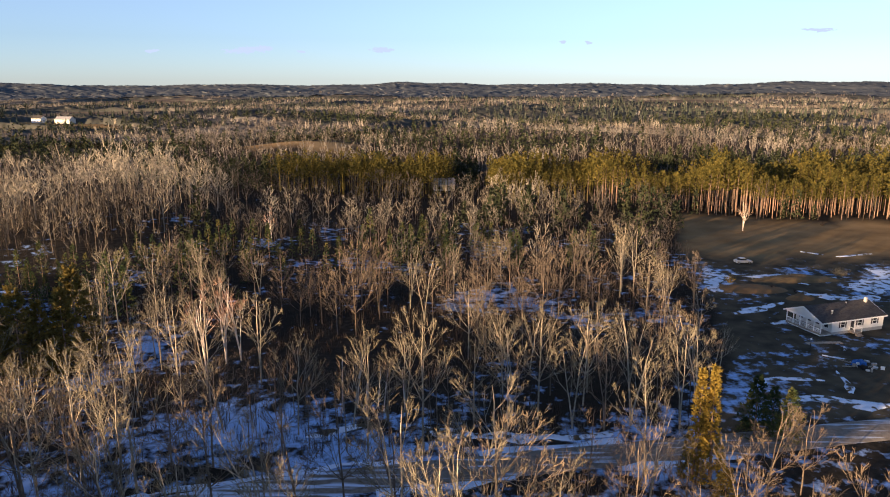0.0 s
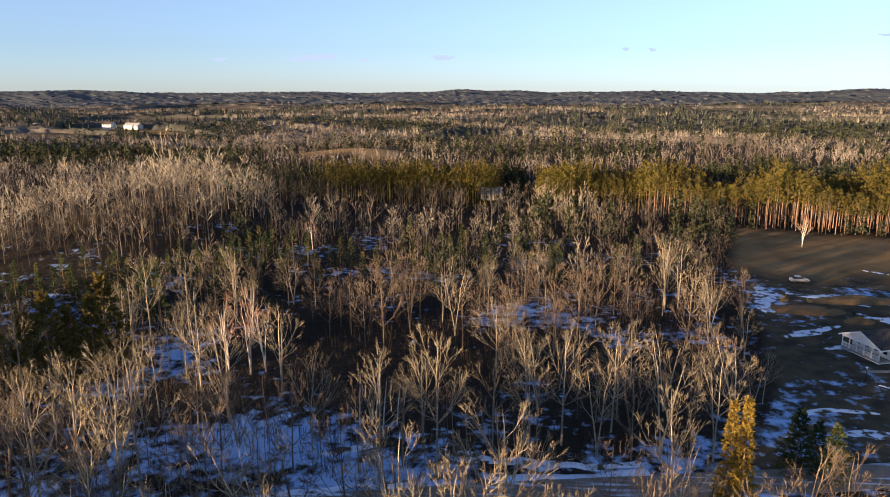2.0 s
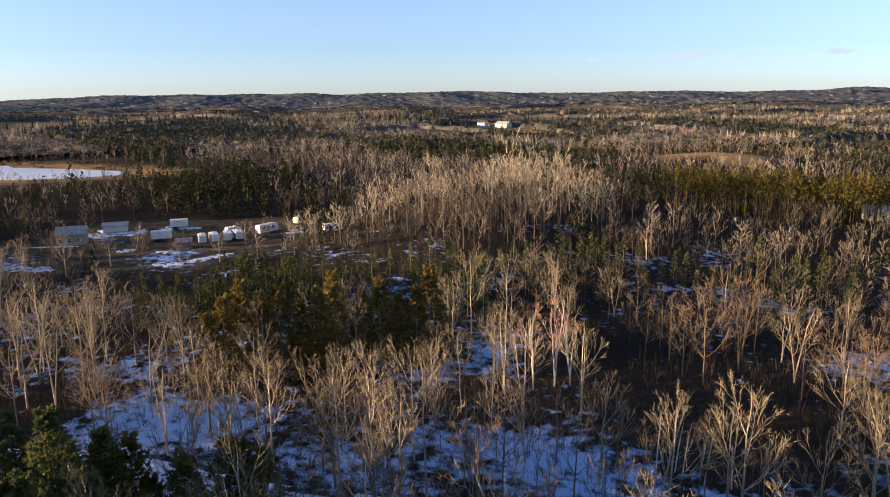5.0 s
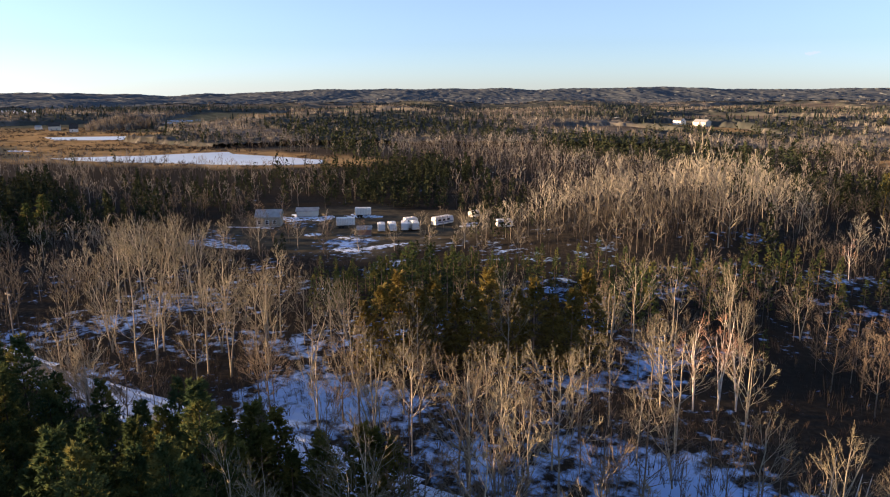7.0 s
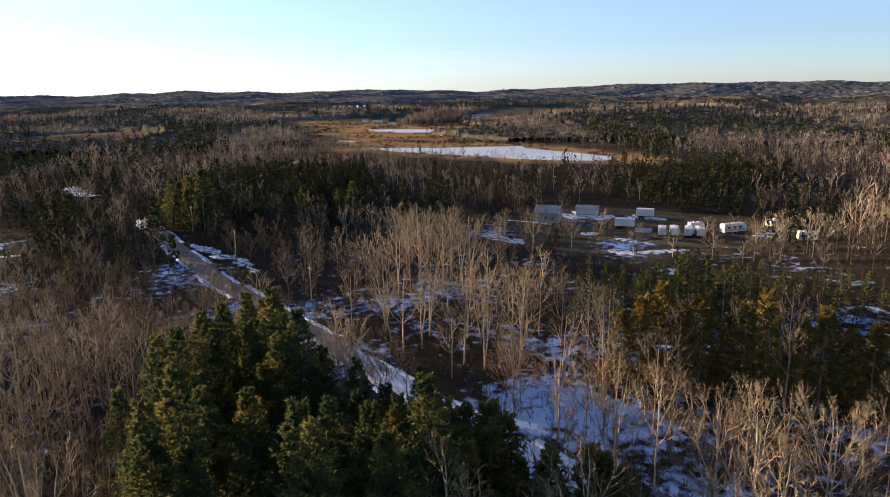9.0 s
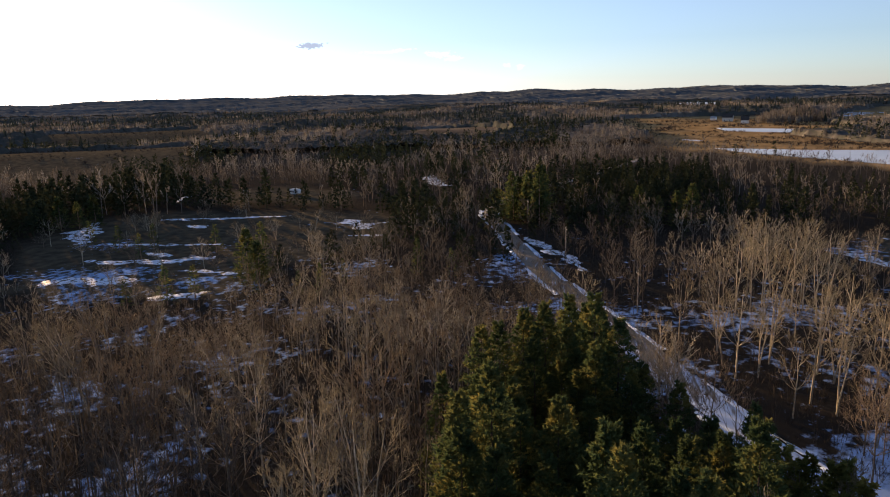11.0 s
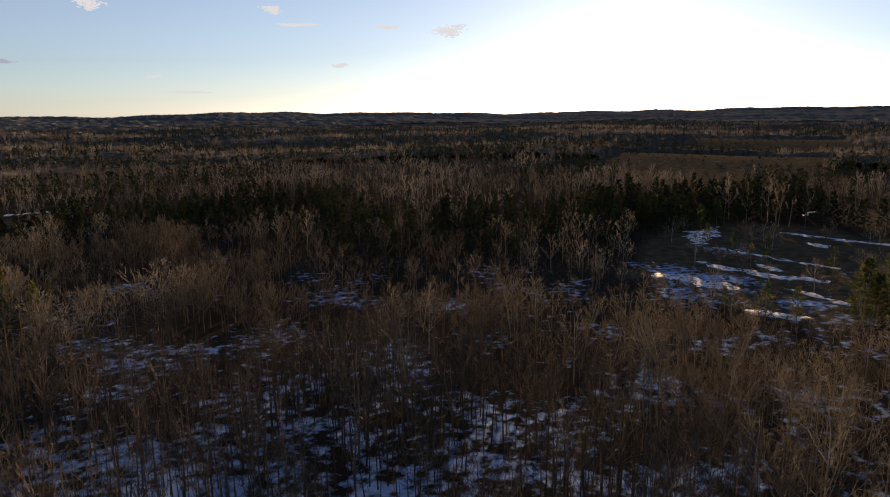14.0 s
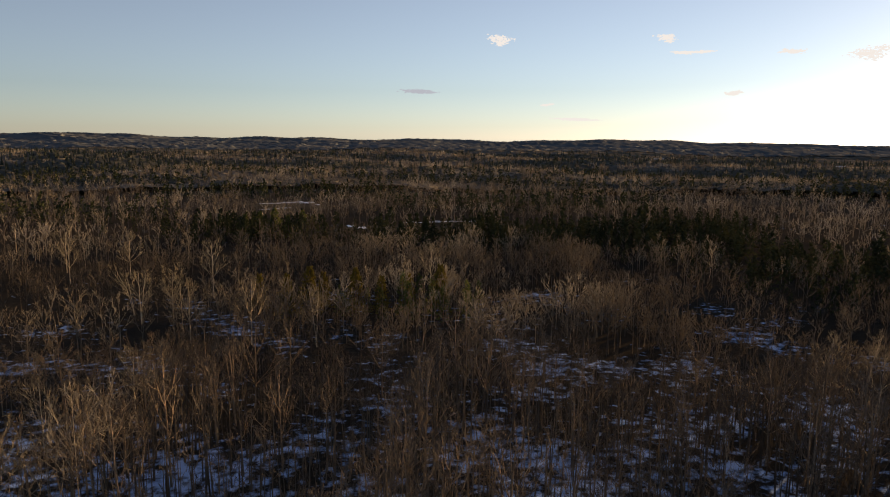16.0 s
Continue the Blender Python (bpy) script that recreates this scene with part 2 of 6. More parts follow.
class Tri:
    """Collects loose triangles and prisms."""

    def __init__(self):
        self.v, self.t, self.n = [], [], 0

    def add(self, verts, tris):
        self.v.append(np.asarray(verts, float).reshape(-1, 3))
        self.t.append(np.asarray(tris, int).reshape(-1, 3) + self.n)
        self.n += len(self.v[-1])

    def arrays(self):
        return np.concatenate(self.v), np.concatenate(self.t)

    def tube(self, pts, radii, sides):
        """A tapered tube along points, its tip closed to a point."""
        pts = np.asarray(pts, float)
        rings = []
        for k, p in enumerate(pts[:-1]):
            d = pts[k + 1] - p
            d /= np.linalg.norm(d) + 1e-9
            a = np.cross(d, (0.3, 0.9, 0.1) if abs(d[2]) > 0.7 else (0, 0, 1.0))
            a /= np.linalg.norm(a) + 1e-9
            b = np.cross(d, a)
            ang = np.arange(sides) * 2 * np.pi / sides
            rings.append(p + radii[k] * (np.cos(ang)[:, None] * a + np.sin(ang)[:, None] * b))
        tris, s = [], sides
        for k in range(len(rings) - 1):
            for j in range(s):
                a0, a1, b0, b1 = k * s + j, k * s + (j + 1) % s, (k + 1) * s + j, (k + 1) * s + (j + 1) % s
                tris += [(a0, a1, b1), (a0, b1, b0)]
        last, tip = (len(rings) - 1) * s, len(rings) * s
        tris += [(last + j, last + (j + 1) % s, tip) for j in range(s)]
        self.add(np.concatenate(rings + [pts[-1:]]), tris)

    def blade(self, p, q, w, rng):
        """A slender twig: one triangle from p to its tip q."""
        d = q - p
        a = np.cross(d, rng.normal(size=3))
        a *= 0.5 * w / (np.linalg.norm(a) + 1e-9)
        self.add([p - a, p + a, q], [(0, 1, 2)])


def unit(v):
    return v / (np.linalg.norm(v) + 1e-9)


def bare_tree(seed, h, clear=0.4, spread=0.22, limbs=9, branches=5, subs=5, twigs=3, tw=0.035, sides=6, r0=0.13, stems=1, open_out=0.6):
    """A leafless tree: (trunk, crown) as arrays. A few main limbs fork into branches that end all over the dome of the crown. clear: the bare share of the trunk; spread: the crown's radius by height."""
    rng = np.random.default_rng(seed)
    trunk, crown = Tri(), Tri()
    solid = sides > 3
    for s in range(stems):
        lean = rng.normal(0, 0.03 if stems == 1 else 0.09, 2) * h
        hh = h * (1 if s == 0 else rng.uniform(0.78, 0.97))
        ks = np.linspace(0, 1, 7 if solid else 3)
        bend = rng.normal(0, 0.010 * h, (len(ks), 2))
        pts = np.stack([lean[0] * ks**1.4 + bend[:, 0] * ks, lean[1] * ks**1.4 + bend[:, 1] * ks, hh * 0.93 * ks], -1)

        def on_trunk(z):
            return np.array([np.interp(z, pts[:, 2], pts[:, k]) for k in range(3)])

        if solid:
            trunk.tube(pts, r0 * (1.03 - ks) ** 0.7, sides)
        else:
            trunk.blade(pts[0], pts[-1], r0 * 2.4, rng)
            trunk.blade(pts[0], pts[-1], r0 * 2.4, rng)
        n = max(3, limbs // stems)
        wide = h * spread * (1 if stems == 1 else 0.75)
        mid = hh * (clear + (1 - clear) * 0.42)

        def dome(az, c):
            out = wide * math.sqrt(max(0.03, 1 - c * c)) * rng.uniform(0.8, 1.08)
            z = mid + c * ((hh - mid) if c > 0 else (mid - clear * hh)) * rng.uniform(0.92, 1.04)
            ax = on_trunk(z)
            return np.array([ax[0] + out * math.cos(az), ax[1] + out * math.sin(az), z])

        for i in range(n):
            c = 0.95 - 1.25 * (i + rng.random()) / n
            az = i * 2.4 + rng.normal(0, 0.3)
            tip = dome(az, c)
            reach = math.hypot(tip[0] - pts[3 if solid else 1][0], tip[1] - pts[3 if solid else 1][1])
            low = min(max(tip[2] - reach * rng.uniform(1.0, 1.5) - 0.12 * hh, clear * hh * 0.9), tip[2] - 0.05 * hh)
            p = on_trunk(low)
            gs = np.array([0, 0.33, 0.68, 1.0])
            line = p + (tip - p) * np.stack([gs**0.8, gs**0.8, gs**1.2], -1) + rng.normal(0, 0.008 * h, (4, 3)) * (gs * (1.3 - gs))[:, None]
            rr = r0 * 0.56 * (1.1 - low / hh) ** 0.55
            if solid:
                trunk.tube(line, [rr, rr * 0.62, rr * 0.32], 3)
            else:
                crown.blade(p, line[2], rr * 1.4 + tw * 0.5, rng)
            ends = [(line[2], line[3], tw * 1.4)]
            heading, reach_all = unit(tip - p), np.linalg.norm(tip - p)
            for j in range(branches):
                g = 0.22 + 0.62 * (j + rng.random()) / branches
                q = np.array([np.interp(g, gs, line[:, k]) for k in range(3)])
                swing = rng.normal(size=3)
                swing = unit(swing - heading * (swing @ heading))
                e = q + reach_all * (1.08 - g) * rng.uniform(0.55, 0.85) * unit(heading + open_out * swing + np.array([0, 0, 0.12]))
                m = q + 0.5 * (e - q) + 0.05 * np.linalg.norm(e - q) * swing
                if solid:
                    trunk.tube([q, m, e], [rr * 0.46 * (1.15 - 0.5 * g), rr * 0.28], 3)
                else:
                    crown.blade(q, e, tw * 1.5, rng)
                ends.append((q + 0.3 * (e - q), e, tw))
            for q, e, w in ends:
                flow, ln = unit(e - q), 0.045 * h + 0.22 * np.linalg.norm(e - q)
                for _ in range(subs):
                    g = rng.uniform(0.1, 1.0) ** 0.8
                    a = q + g * (e - q)
                    sd = unit(flow + rng.normal(0, 0.38, 3) + np.array([0, 0, 0.12]))
                    sl = ln * rng.uniform(0.55, 1.15) * (1.15 - 0.45 * g)
                    crown.blade(a, a + sl * sd, tw * 1.1, rng)
                    for _ in range(twigs):
                        o = a + sl * sd * rng.uniform(0.2, 0.85)
                        crown.blade(o, o + sl * rng.uniform(0.35, 0.65) * unit(sd + rng.normal(0, 0.42, 3) + np.array([0, 0, 0.08])), tw * 0.75, rng)
    return trunk.arrays(), crown.arrays()


def conifer(seed, h, radius, base=0.15, boughs=60, tufts=12, size=0.5, droop=-0.1, per=3, power=0.8, trunk_sides=6, ragged=0.25, slim=0.2):
    """A needle tree: (trunk, crown). Boughs carry tufts of needles, as small fans of triangles."""
    rng = np.random.default_rng(seed)
    trunk, crown = Tri(), Tri()
    if trunk_sides > 3:
        trunk.tube([(0, 0, 0), (0, 0, h * 0.5), (0, 0, h * 0.97)], [0.011 * h, 0.007 * h], trunk_sides)
    else:
        trunk.blade(np.zeros(3), np.array([0, 0, h]), 0.03 * h, rng)
    for i in range(boughs):
        f = base + (1 - base) * (i + rng.random()) / boughs
        ln = radius * max(0.06, (1 - (f - base) / (1 - base))) ** power * rng.uniform(1 - 2 * ragged, 1 + ragged)
        az = i * 2.4 + rng.normal(0, 0.3)
        d = np.array([math.cos(az), math.sin(az), droop + 0.5 * (f - 0.4) + rng.normal(0, 0.08)])
        p = np.array([0, 0, f * h])
        for j in range(tufts):
            g = (0.2 + 0.8 * (j + rng.random()) / tufts)
            side = np.array([-d[1], d[0], 0]) * rng.normal(0, 0.22) * ln
            g = math.sqrt(g)
            q = p + d * ln * g + side + np.array([0, 0, 0.16 * ln * g * g + rng.normal(0, 0.1)])
            out = unit(d + np.array([0, 0, 0.55]) + side * 0.2)
            for _ in range(per):
                a = unit(out + rng.normal(0, 0.55, 3)) * size * rng.uniform(0.7, 1.3)
                b = unit(np.cross(a, rng.normal(size=3))) * size * slim
                crown.add([q - b, q + b, q + a], [(0, 1, 2)])
    return trunk.arrays(), crown.arrays()


def joined(points, protos, rng, scale=(0.8, 1.2), squash=0.15, tall=1.0, shade=0.45):
    """Many trees as one pair of arrays: protos are (verts, tris), points are (n, 3)."""
    vs, ts, tint, off = [], [], [], 0
    shade = np.broadcast_to(shade, len(points))
    kind = rng.integers(0, len(protos), len(points))
    for k, (v, t) in enumerate(protos):
        p = points[kind == k]
        if not len(p):
            continue
        a, s = rng.uniform(0, 2 * np.pi, len(p)), rng.uniform(*scale, len(p)) * np.broadcast_to(tall, len(points))[kind == k]
        sz = s * rng.uniform(1 - squash, 1 + squash, len(p))
        c, si = np.cos(a) * s, np.sin(a) * s
        w = np.empty((len(p), len(v), 3), np.float32)
        w[:, :, 0] = c[:, None] * v[None, :, 0] - si[:, None] * v[None, :, 1] + p[:, None, 0]
        w[:, :, 1] = si[:, None] * v[None, :, 0] + c[:, None] * v[None, :, 1] + p[:, None, 1]
        w[:, :, 2] = sz[:, None] * v[None, :, 2] + p[:, None, 2]
        tint.append(np.repeat(np.clip(shade[kind == k] + rng.normal(0, 0.15, len(p)), 0, 1), len(v)))
        vs.append(w.reshape(-1, 3))
        ts.append((t[None] + (np.arange(len(p)) * len(v))[:, None, None]).reshape(-1, 3) + off)
        off += len(p) * len(v)
    return np.concatenate(vs), np.concatenate(ts), np.concatenate(tint)


def both(tree):
    (v, t), (v2, t2) = tree
    return np.concatenate([v, v2]), np.concatenate([t, t2 + len(v)])


# ---- the plan ----
CX, CY = -33.0, 84.0
ROAD = [(-540, 150), (-440, 108), (-385, 80), (-345, 67), (-316, 66), (-290, 72), (-227, 88), (-206, 95), (-172, 107), (-141, 117), (-128, 121.5), (-113, 127.5), (-100, 131.5), (-92, 133.5), (-77, 139), (-59, 145), (-36, 150), (-11, 154.5), (6, 157.5), (21, 160.5), (70, 168), (160, 180), (320, 200)]
HOUSE_YARD = [(-4, 160), (8, 186), (16, 215), (20, 250), (34, 300), (40, 322), (72, 314), (112, 314), (230, 304), (230, 175), (60, 166)]
ROADSIDE_GAP = [(-13, 132), (-4, 158), (8, 186), (22, 186), (60, 166), (60, 130), (12, 112)]
PALE_STAND = [(-178, 215), (-125, 232), (-112, 330), (-160, 372), (-200, 350), (-185, 270)]
CAMPER_YARD = [(-276, 190), (-246, 172), (-196, 202), (-192, 240), (-208, 270), (-245, 275), (-296, 232)]
MARSH = [(-760, 170), (-640, 175), (-600, 185), (-480, 262), (-415, 325), (-425, 385), (-520, 368), (-600, 345), (-680, 325), (-780, 300)]
MARSH_BACK = [(-1140, 180), (-860, 172), (-762, 185), (-765, 330), (-840, 400), (-1000, 420), (-1120, 380)]
POND = [(-880, 268), (-850, 320), (-826, 355), (-790, 345), (-774, 332), (-800, 295), (-828, 266)]
FAR_POND = [(-1660, 372), (-1720, 440), (-1793, 482), (-1900, 470), (-1977, 428), (-1850, 360)]
LAKE = [(-612, 212), (-580, 222), (-548, 240), (-515, 265), (-490, 280), (-468, 296), (-450, 315), (-442, 336), (-462, 349), (-500, 342), (-535, 330), (-552, 325), (-572, 331), (-580, 300), (-586, 268), (-600, 240)]
CLEARING = [(-194, -50), (-192, 12), (-222, 12), (-262, 36), (-310, 36), (-325, 10), (-322, -60), (-300, -100), (-262, -95)]
TRAILER_FIELD = [(-345, -70), (-350, -5), (-385, 0), (-410, -60), (-400, -110)]
FAR_FIELD = [(-450, -330), (-430, -220), (-520, -180), (-720, -270), (-760, -420), (-600, -430)]
HILL_FIELD = [(-185, 548), (-118, 546), (-100, 560), (-112, 600), (-190, 600)]
FARM_FIELD = [(-560, 850), (-400, 800), (-360, 830), (-430, 900), (-540, 920)]
ISLAND_WOODS = [(-960, 330), (-1010, 345), (-1130, 400), (-1180, 440), (-1060, 450), (-985, 420)]
SNOW_FIELDS = [(-985, 440), (-1010, 520), (-1130, 660), (-1310, 830), (-1500, 900), (-1500, 700), (-1250, 540), (-1080, 460)]
WEST_FIELDS = [(-790, -370), (-780, -520), (-1000, -640), (-1120, -490), (-960, -370)]
SOUTH_GLADE = [(85, -445), (20, -425), (25, -395), (75, -405)]
SOUTH_STRIP = [(10, -262), (-60, -290), (-95, -300), (-90, -318), (-5, -290)]
PLANTATION = [(12, 352), (34, 331), (53, 326), (72, 317), (112, 317), (215, 308), (230, 372), (70, 378)]
PLANTATION_WEST = [(-118, 372), (-52, 358), (-40, 362), (-40, 400), (-110, 410)]
PLANTATION_MID = [(-26, 350), (12, 352), (40, 380), (30, 410), (-22, 400)]
PINE_BELT = [(-160, 161), (-146, 171), (-136, 187), (-155, 207), (-176, 194), (-188, 180)]
PINE_GROVE = [(-141, 92), (-136, 100), (-110, 114), (-100, 115), (-89, 110), (-82, 102), (-80, 92), (-94, 80), (-115, 77), (-131, 84)]
OPEN = [HOUSE_YARD, ROADSIDE_GAP, CAMPER_YARD, MARSH, MARSH_BACK, CLEARING, TRAILER_FIELD, FAR_FIELD, HILL_FIELD, FARM_FIELD, SOUTH_GLADE, SOUTH_STRIP, SNOW_FIELDS, WEST_FIELDS]


def inside(poly, x, y):
    r = np.zeros(np.shape(x), bool)
    for (x0, y0), (x1, y1) in zip(poly, poly[1:] + poly[:1]):
        hit = (y0 > y) != (y1 > y)
        with np.errstate(divide="ignore", invalid="ignore"):
            r ^= hit & (x < (x1 - x0) * (y - y0) / (y1 - y0 + 1e-12) + x0)
    return r


def road_distance(x, y):
    best = np.full(np.shape(x), 1e9)
    for (x0, y0), (x1, y1) in zip(ROAD, ROAD[1:]):
        dx, dy = x1 - x0, y1 - y0
        k = np.clip(((x - x0) * dx + (y - y0) * dy) / (dx * dx + dy * dy), 0, 1)
        best = np.minimum(best, np.hypot(x - x0 - k * dx, y - y0 - k * dy))
    return best


def ramp(a, b, v):
    k = np.clip((v - a) / (b - a), 0, 1)
    return k * k * (3 - 2 * k)


def ground_z(x, y):
    """The lie of the land: level round the road, rolling farther off, low ridges at the skyline."""
    x, y = np.asarray(x, float), np.asarray(y, float)
    r, yaw = np.hypot(x - CX, y - CY), np.degrees(np.arctan2(-(x - CX), y - CY))
    roll = np.sin(x * 0.0071 + 1.3) * np.cos(y * 0.0088 + 0.4) + 0.6 * np.sin(x * 0.0123 + y * 0.0107) + 0.5 * np.sin(y * 0.0041 - x * 0.0029 + 2)
    level = 1.6 * (1 - np.exp(-(((x + 640) / 420) ** 2 + ((y - 300) / 200) ** 2)) - np.exp(-(((x + 240) / 90) ** 2 + ((y - 225) / 80) ** 2))) - 0.6
    z = 5.0 * roll * ramp(160, 900, r) * np.clip(level, 0, 1)
    z += 8.0 * np.exp(-(((x + 150) / 45) ** 2 + ((y - 295) / 70) ** 2))
    z += 9.0 * np.exp(-(((x + 145) / 60) ** 2 + ((y - 575) / 50) ** 2))
    z += 0.25 * np.sin(x * 0.11) * np.sin(y * 0.13) * ramp(3.5, 9, road_distance(x, y)) * np.clip(level, 0, 1)
    crest = 30 + 7 * np.sin(yaw * 0.16 + 1) + 5 * np.sin(yaw * 0.43) + 2.5 * np.sin(yaw * 1.3 + 2)
    crest = crest + 26 * np.exp(-((yaw - 56) / 5.5) ** 2) + 14 * np.exp(-((yaw - 28) / 14) ** 2) + 8 * np.exp(-((yaw + 25) / 20) ** 2) - 6 - 10 * np.exp(-((yaw - 76) / 11) ** 2) + 12 * np.exp(-((yaw - 108) / 14) ** 2)
    return z + crest * ramp(3000, 4500, r)


def build_ground():
    rings, spokes = 150, 320
    rad = np.concatenate([[0], np.geomspace(3, 4900, rings)])
    ang = np.linspace(0, 2 * np.pi, spokes, endpoint=False)
    rr, aa = np.meshgrid(rad[1:], ang, indexing="ij")
    x, y = CX + rr * np.cos(aa), CY + rr * np.sin(aa)
    v = np.concatenate([[[CX, CY, float(ground_z(CX, CY))]], np.stack([x, y, ground_z(x, y)], -1).reshape(-1, 3)])
    i, j = np.meshgrid(np.arange(rings - 1), np.arange(spokes), indexing="ij")
    a, b = 1 + i * spokes + j, 1 + i * spokes + (j + 1) % spokes
    c, d = a + spokes, b + spokes
    t = np.concatenate([np.stack([a, c, d], -1).reshape(-1, 3), np.stack([a, d, b], -1).reshape(-1, 3), np.stack([np.zeros(spokes, int), 1 + np.arange(spokes), 1 + (np.arange(spokes) + 1) % spokes], -1)])
    me = mesh_np("ground", v, t, "ground")
    for p in me.polygons:
        p.use_smooth = True
    cover = me.attributes.new("snow_cover", "FLOAT", "POINT")
    x, y = v[:, 0], v[:, 1]
    rd, r = road_distance(x, y), np.hypot(x - CX, y - CY)
    s = 0.07 * np.exp(-((rd - 7) / 6) ** 2)
    s += 0.03 * np.exp(-(((x + 75) / 45) ** 2 + ((y - 160) / 25) ** 2))
    s += 0.13 * np.exp(-(((x + 30) / 60) ** 2 + ((y - 20) / 45) ** 2))
    s -= 0.25 * ramp(190, 260, r)
    s -= 0.25 * np.exp(-(((x + 52) / 22) ** 2 + ((y - 185) / 16) ** 2))
    lawn, marsh = np.zeros(len(v)), np.zeros(len(v))
    for poly in (HOUSE_YARD, CAMPER_YARD, CLEARING, SOUTH_GLADE, SOUTH_STRIP, FAR_FIELD, TRAILER_FIELD, WEST_FIELDS):
        lawn[inside(poly, x, y)] = 1
    for poly in (MARSH, MARSH_BACK, HILL_FIELD, FARM_FIELD, SNOW_FIELDS):
        marsh[inside(poly, x, y)] = 1
    s += 0.12 * np.exp(-(((x + 45) / 90) ** 2 + ((y - 20) / 55) ** 2))
    for sx, sy, wx, wy, k in ((-65, 157, 28, 13, 0.14), (-92, 158, 20, 12, 0.16), (-121, 144, 16, 9, 0.30), (-48, 156, 20, 8, 0.14), (-27, 160, 30, 13, 0.24), (-20, 222, 16, 10, 0.42), (-75, 161, 18, 9, 0.2), (-105, 168, 12, 8, 0.2), (-160, 132, 28, 15, 0.24), (-118, 138, 18, 12, 0.22), (-71, 166, 15, 14, 0.16), (-105, 201, 16, 8, 0.35), (-40, -25, 70, 36, 0.05), (-214, -32, 14, 24, 0.55), (-250, -55, 18, 28, 0.4), (-292, 8, 15, 20, 0.4), (20, -35, 32, 26, -0.08), (66, 236, 13, 9, 0.7), (24, 236, 6, 13, 0.55), (45, 241, 14, 2.6, 0.6), (38, 257, 14, 7, -0.6), (-255, 178, 14, 10, 0.7), (-262, 212, 14, 8, 0.7), (-215, 206, 16, 8, 0.7), (-232, 222, 14, 12, 0.55)):
        s += 0.52 * k * np.exp(-(((x - sx) / wx) ** 2 + ((y - sy) / wy) ** 2))
    # far lawn: tan grass, its sunlight put in through the lighter marsh colour
    marsh[inside(HOUSE_YARD, x, y) & (y > 260)] = 0.6
    s -= 0.3 * marsh
    cover.data.foreach_set("value", s.astype(np.float32))
    me.attributes.new("grass_cover", "FLOAT", "POINT").data.foreach_set("value", lawn.astype(np.float32))
    me.attributes.new("marsh_cover", "FLOAT", "POINT").data.foreach_set("value", marsh.astype(np.float32))
    me.attributes.new("sunlit_brush_cover", "FLOAT", "POINT").data.foreach_set("value", (0.9 * ramp(300, 1100, r) * (1 - np.maximum(lawn, marsh))).astype(np.float32))
    tagged(new("ground", me), "brown leaf-littered forest floor with thawing snow", "ground", kind="structure")


build_ground()


def sheet(name, poly, mat, label, category, lift=0.06, wobble=0.0, kind="structure", seed=1, thick=0.1):
    """A thin sheet lying on the land inside an outline, with a rounded rim and, where wanted, a ragged edge."""
    rng = np.random.default_rng(seed)
    pts = []
    for (x0, y0), (x1, y1) in zip(poly, poly[1:] + poly[:1]):
        n = max(2, int(math.hypot(x1 - x0, y1 - y0) / (3 if wobble else 20)))
        for k in range(n):
            pts.append((x0 + (x1 - x0) * k / n + rng.normal(0, wobble), y0 + (y1 - y0) * k / n + rng.normal(0, wobble)))
    cx, cy = np.mean([p[0] for p in pts]), np.mean([p[1] for p in pts])
    z = max(float(ground_z(x, y)) for x, y in pts) + lift
    bm = bmesh.new()
    top = [bm.verts.new((x, y, z)) for x, y in pts]
    low = [bm.verts.new((x + 1.5 * (x - cx) / math.hypot(x - cx, y - cy), y + 1.5 * (y - cy) / math.hypot(x - cx, y - cy), z - lift - 0.3)) for x, y in pts]
    bm.faces.new(top)
    for k in range(len(pts)):
        bm.faces.new((top[k], low[k], low[(k + 1) % len(pts)], top[(k + 1) % len(pts)]))
    bmesh.ops.triangulate(bm, faces=bm.faces[:])
    bmesh.ops.recalc_face_normals(bm, faces=bm.faces[:])
    if sum(f.normal.z * f.calc_area() for f in bm.faces) < 0:
        bmesh.ops.reverse_faces(bm, faces=bm.faces[:])
    ob = part(name, bm, mat, None)
    return tagged(ob, label, category, kind=kind)


# ---- road ----
def smooth_line(pts, step=3.0):
    p = np.array(pts, float)
    out = []
    for k in range(len(p) - 1):
        a, b, c, d = p[max(k - 1, 0)], p[k], p[k + 1], p[min(k + 2, len(p) - 1)]
        n = max(2, int(np.linalg.norm(c - b) / step))
        for j in range(n):
            t = j / n
            out.append(0.5 * (2 * b + (c - a) * t + (2 * a - 5 * b + 4 * c - d) * t * t + (3 * b - a - 3 * c + d) * t**3))
    return np.array(out + [p[-1]])


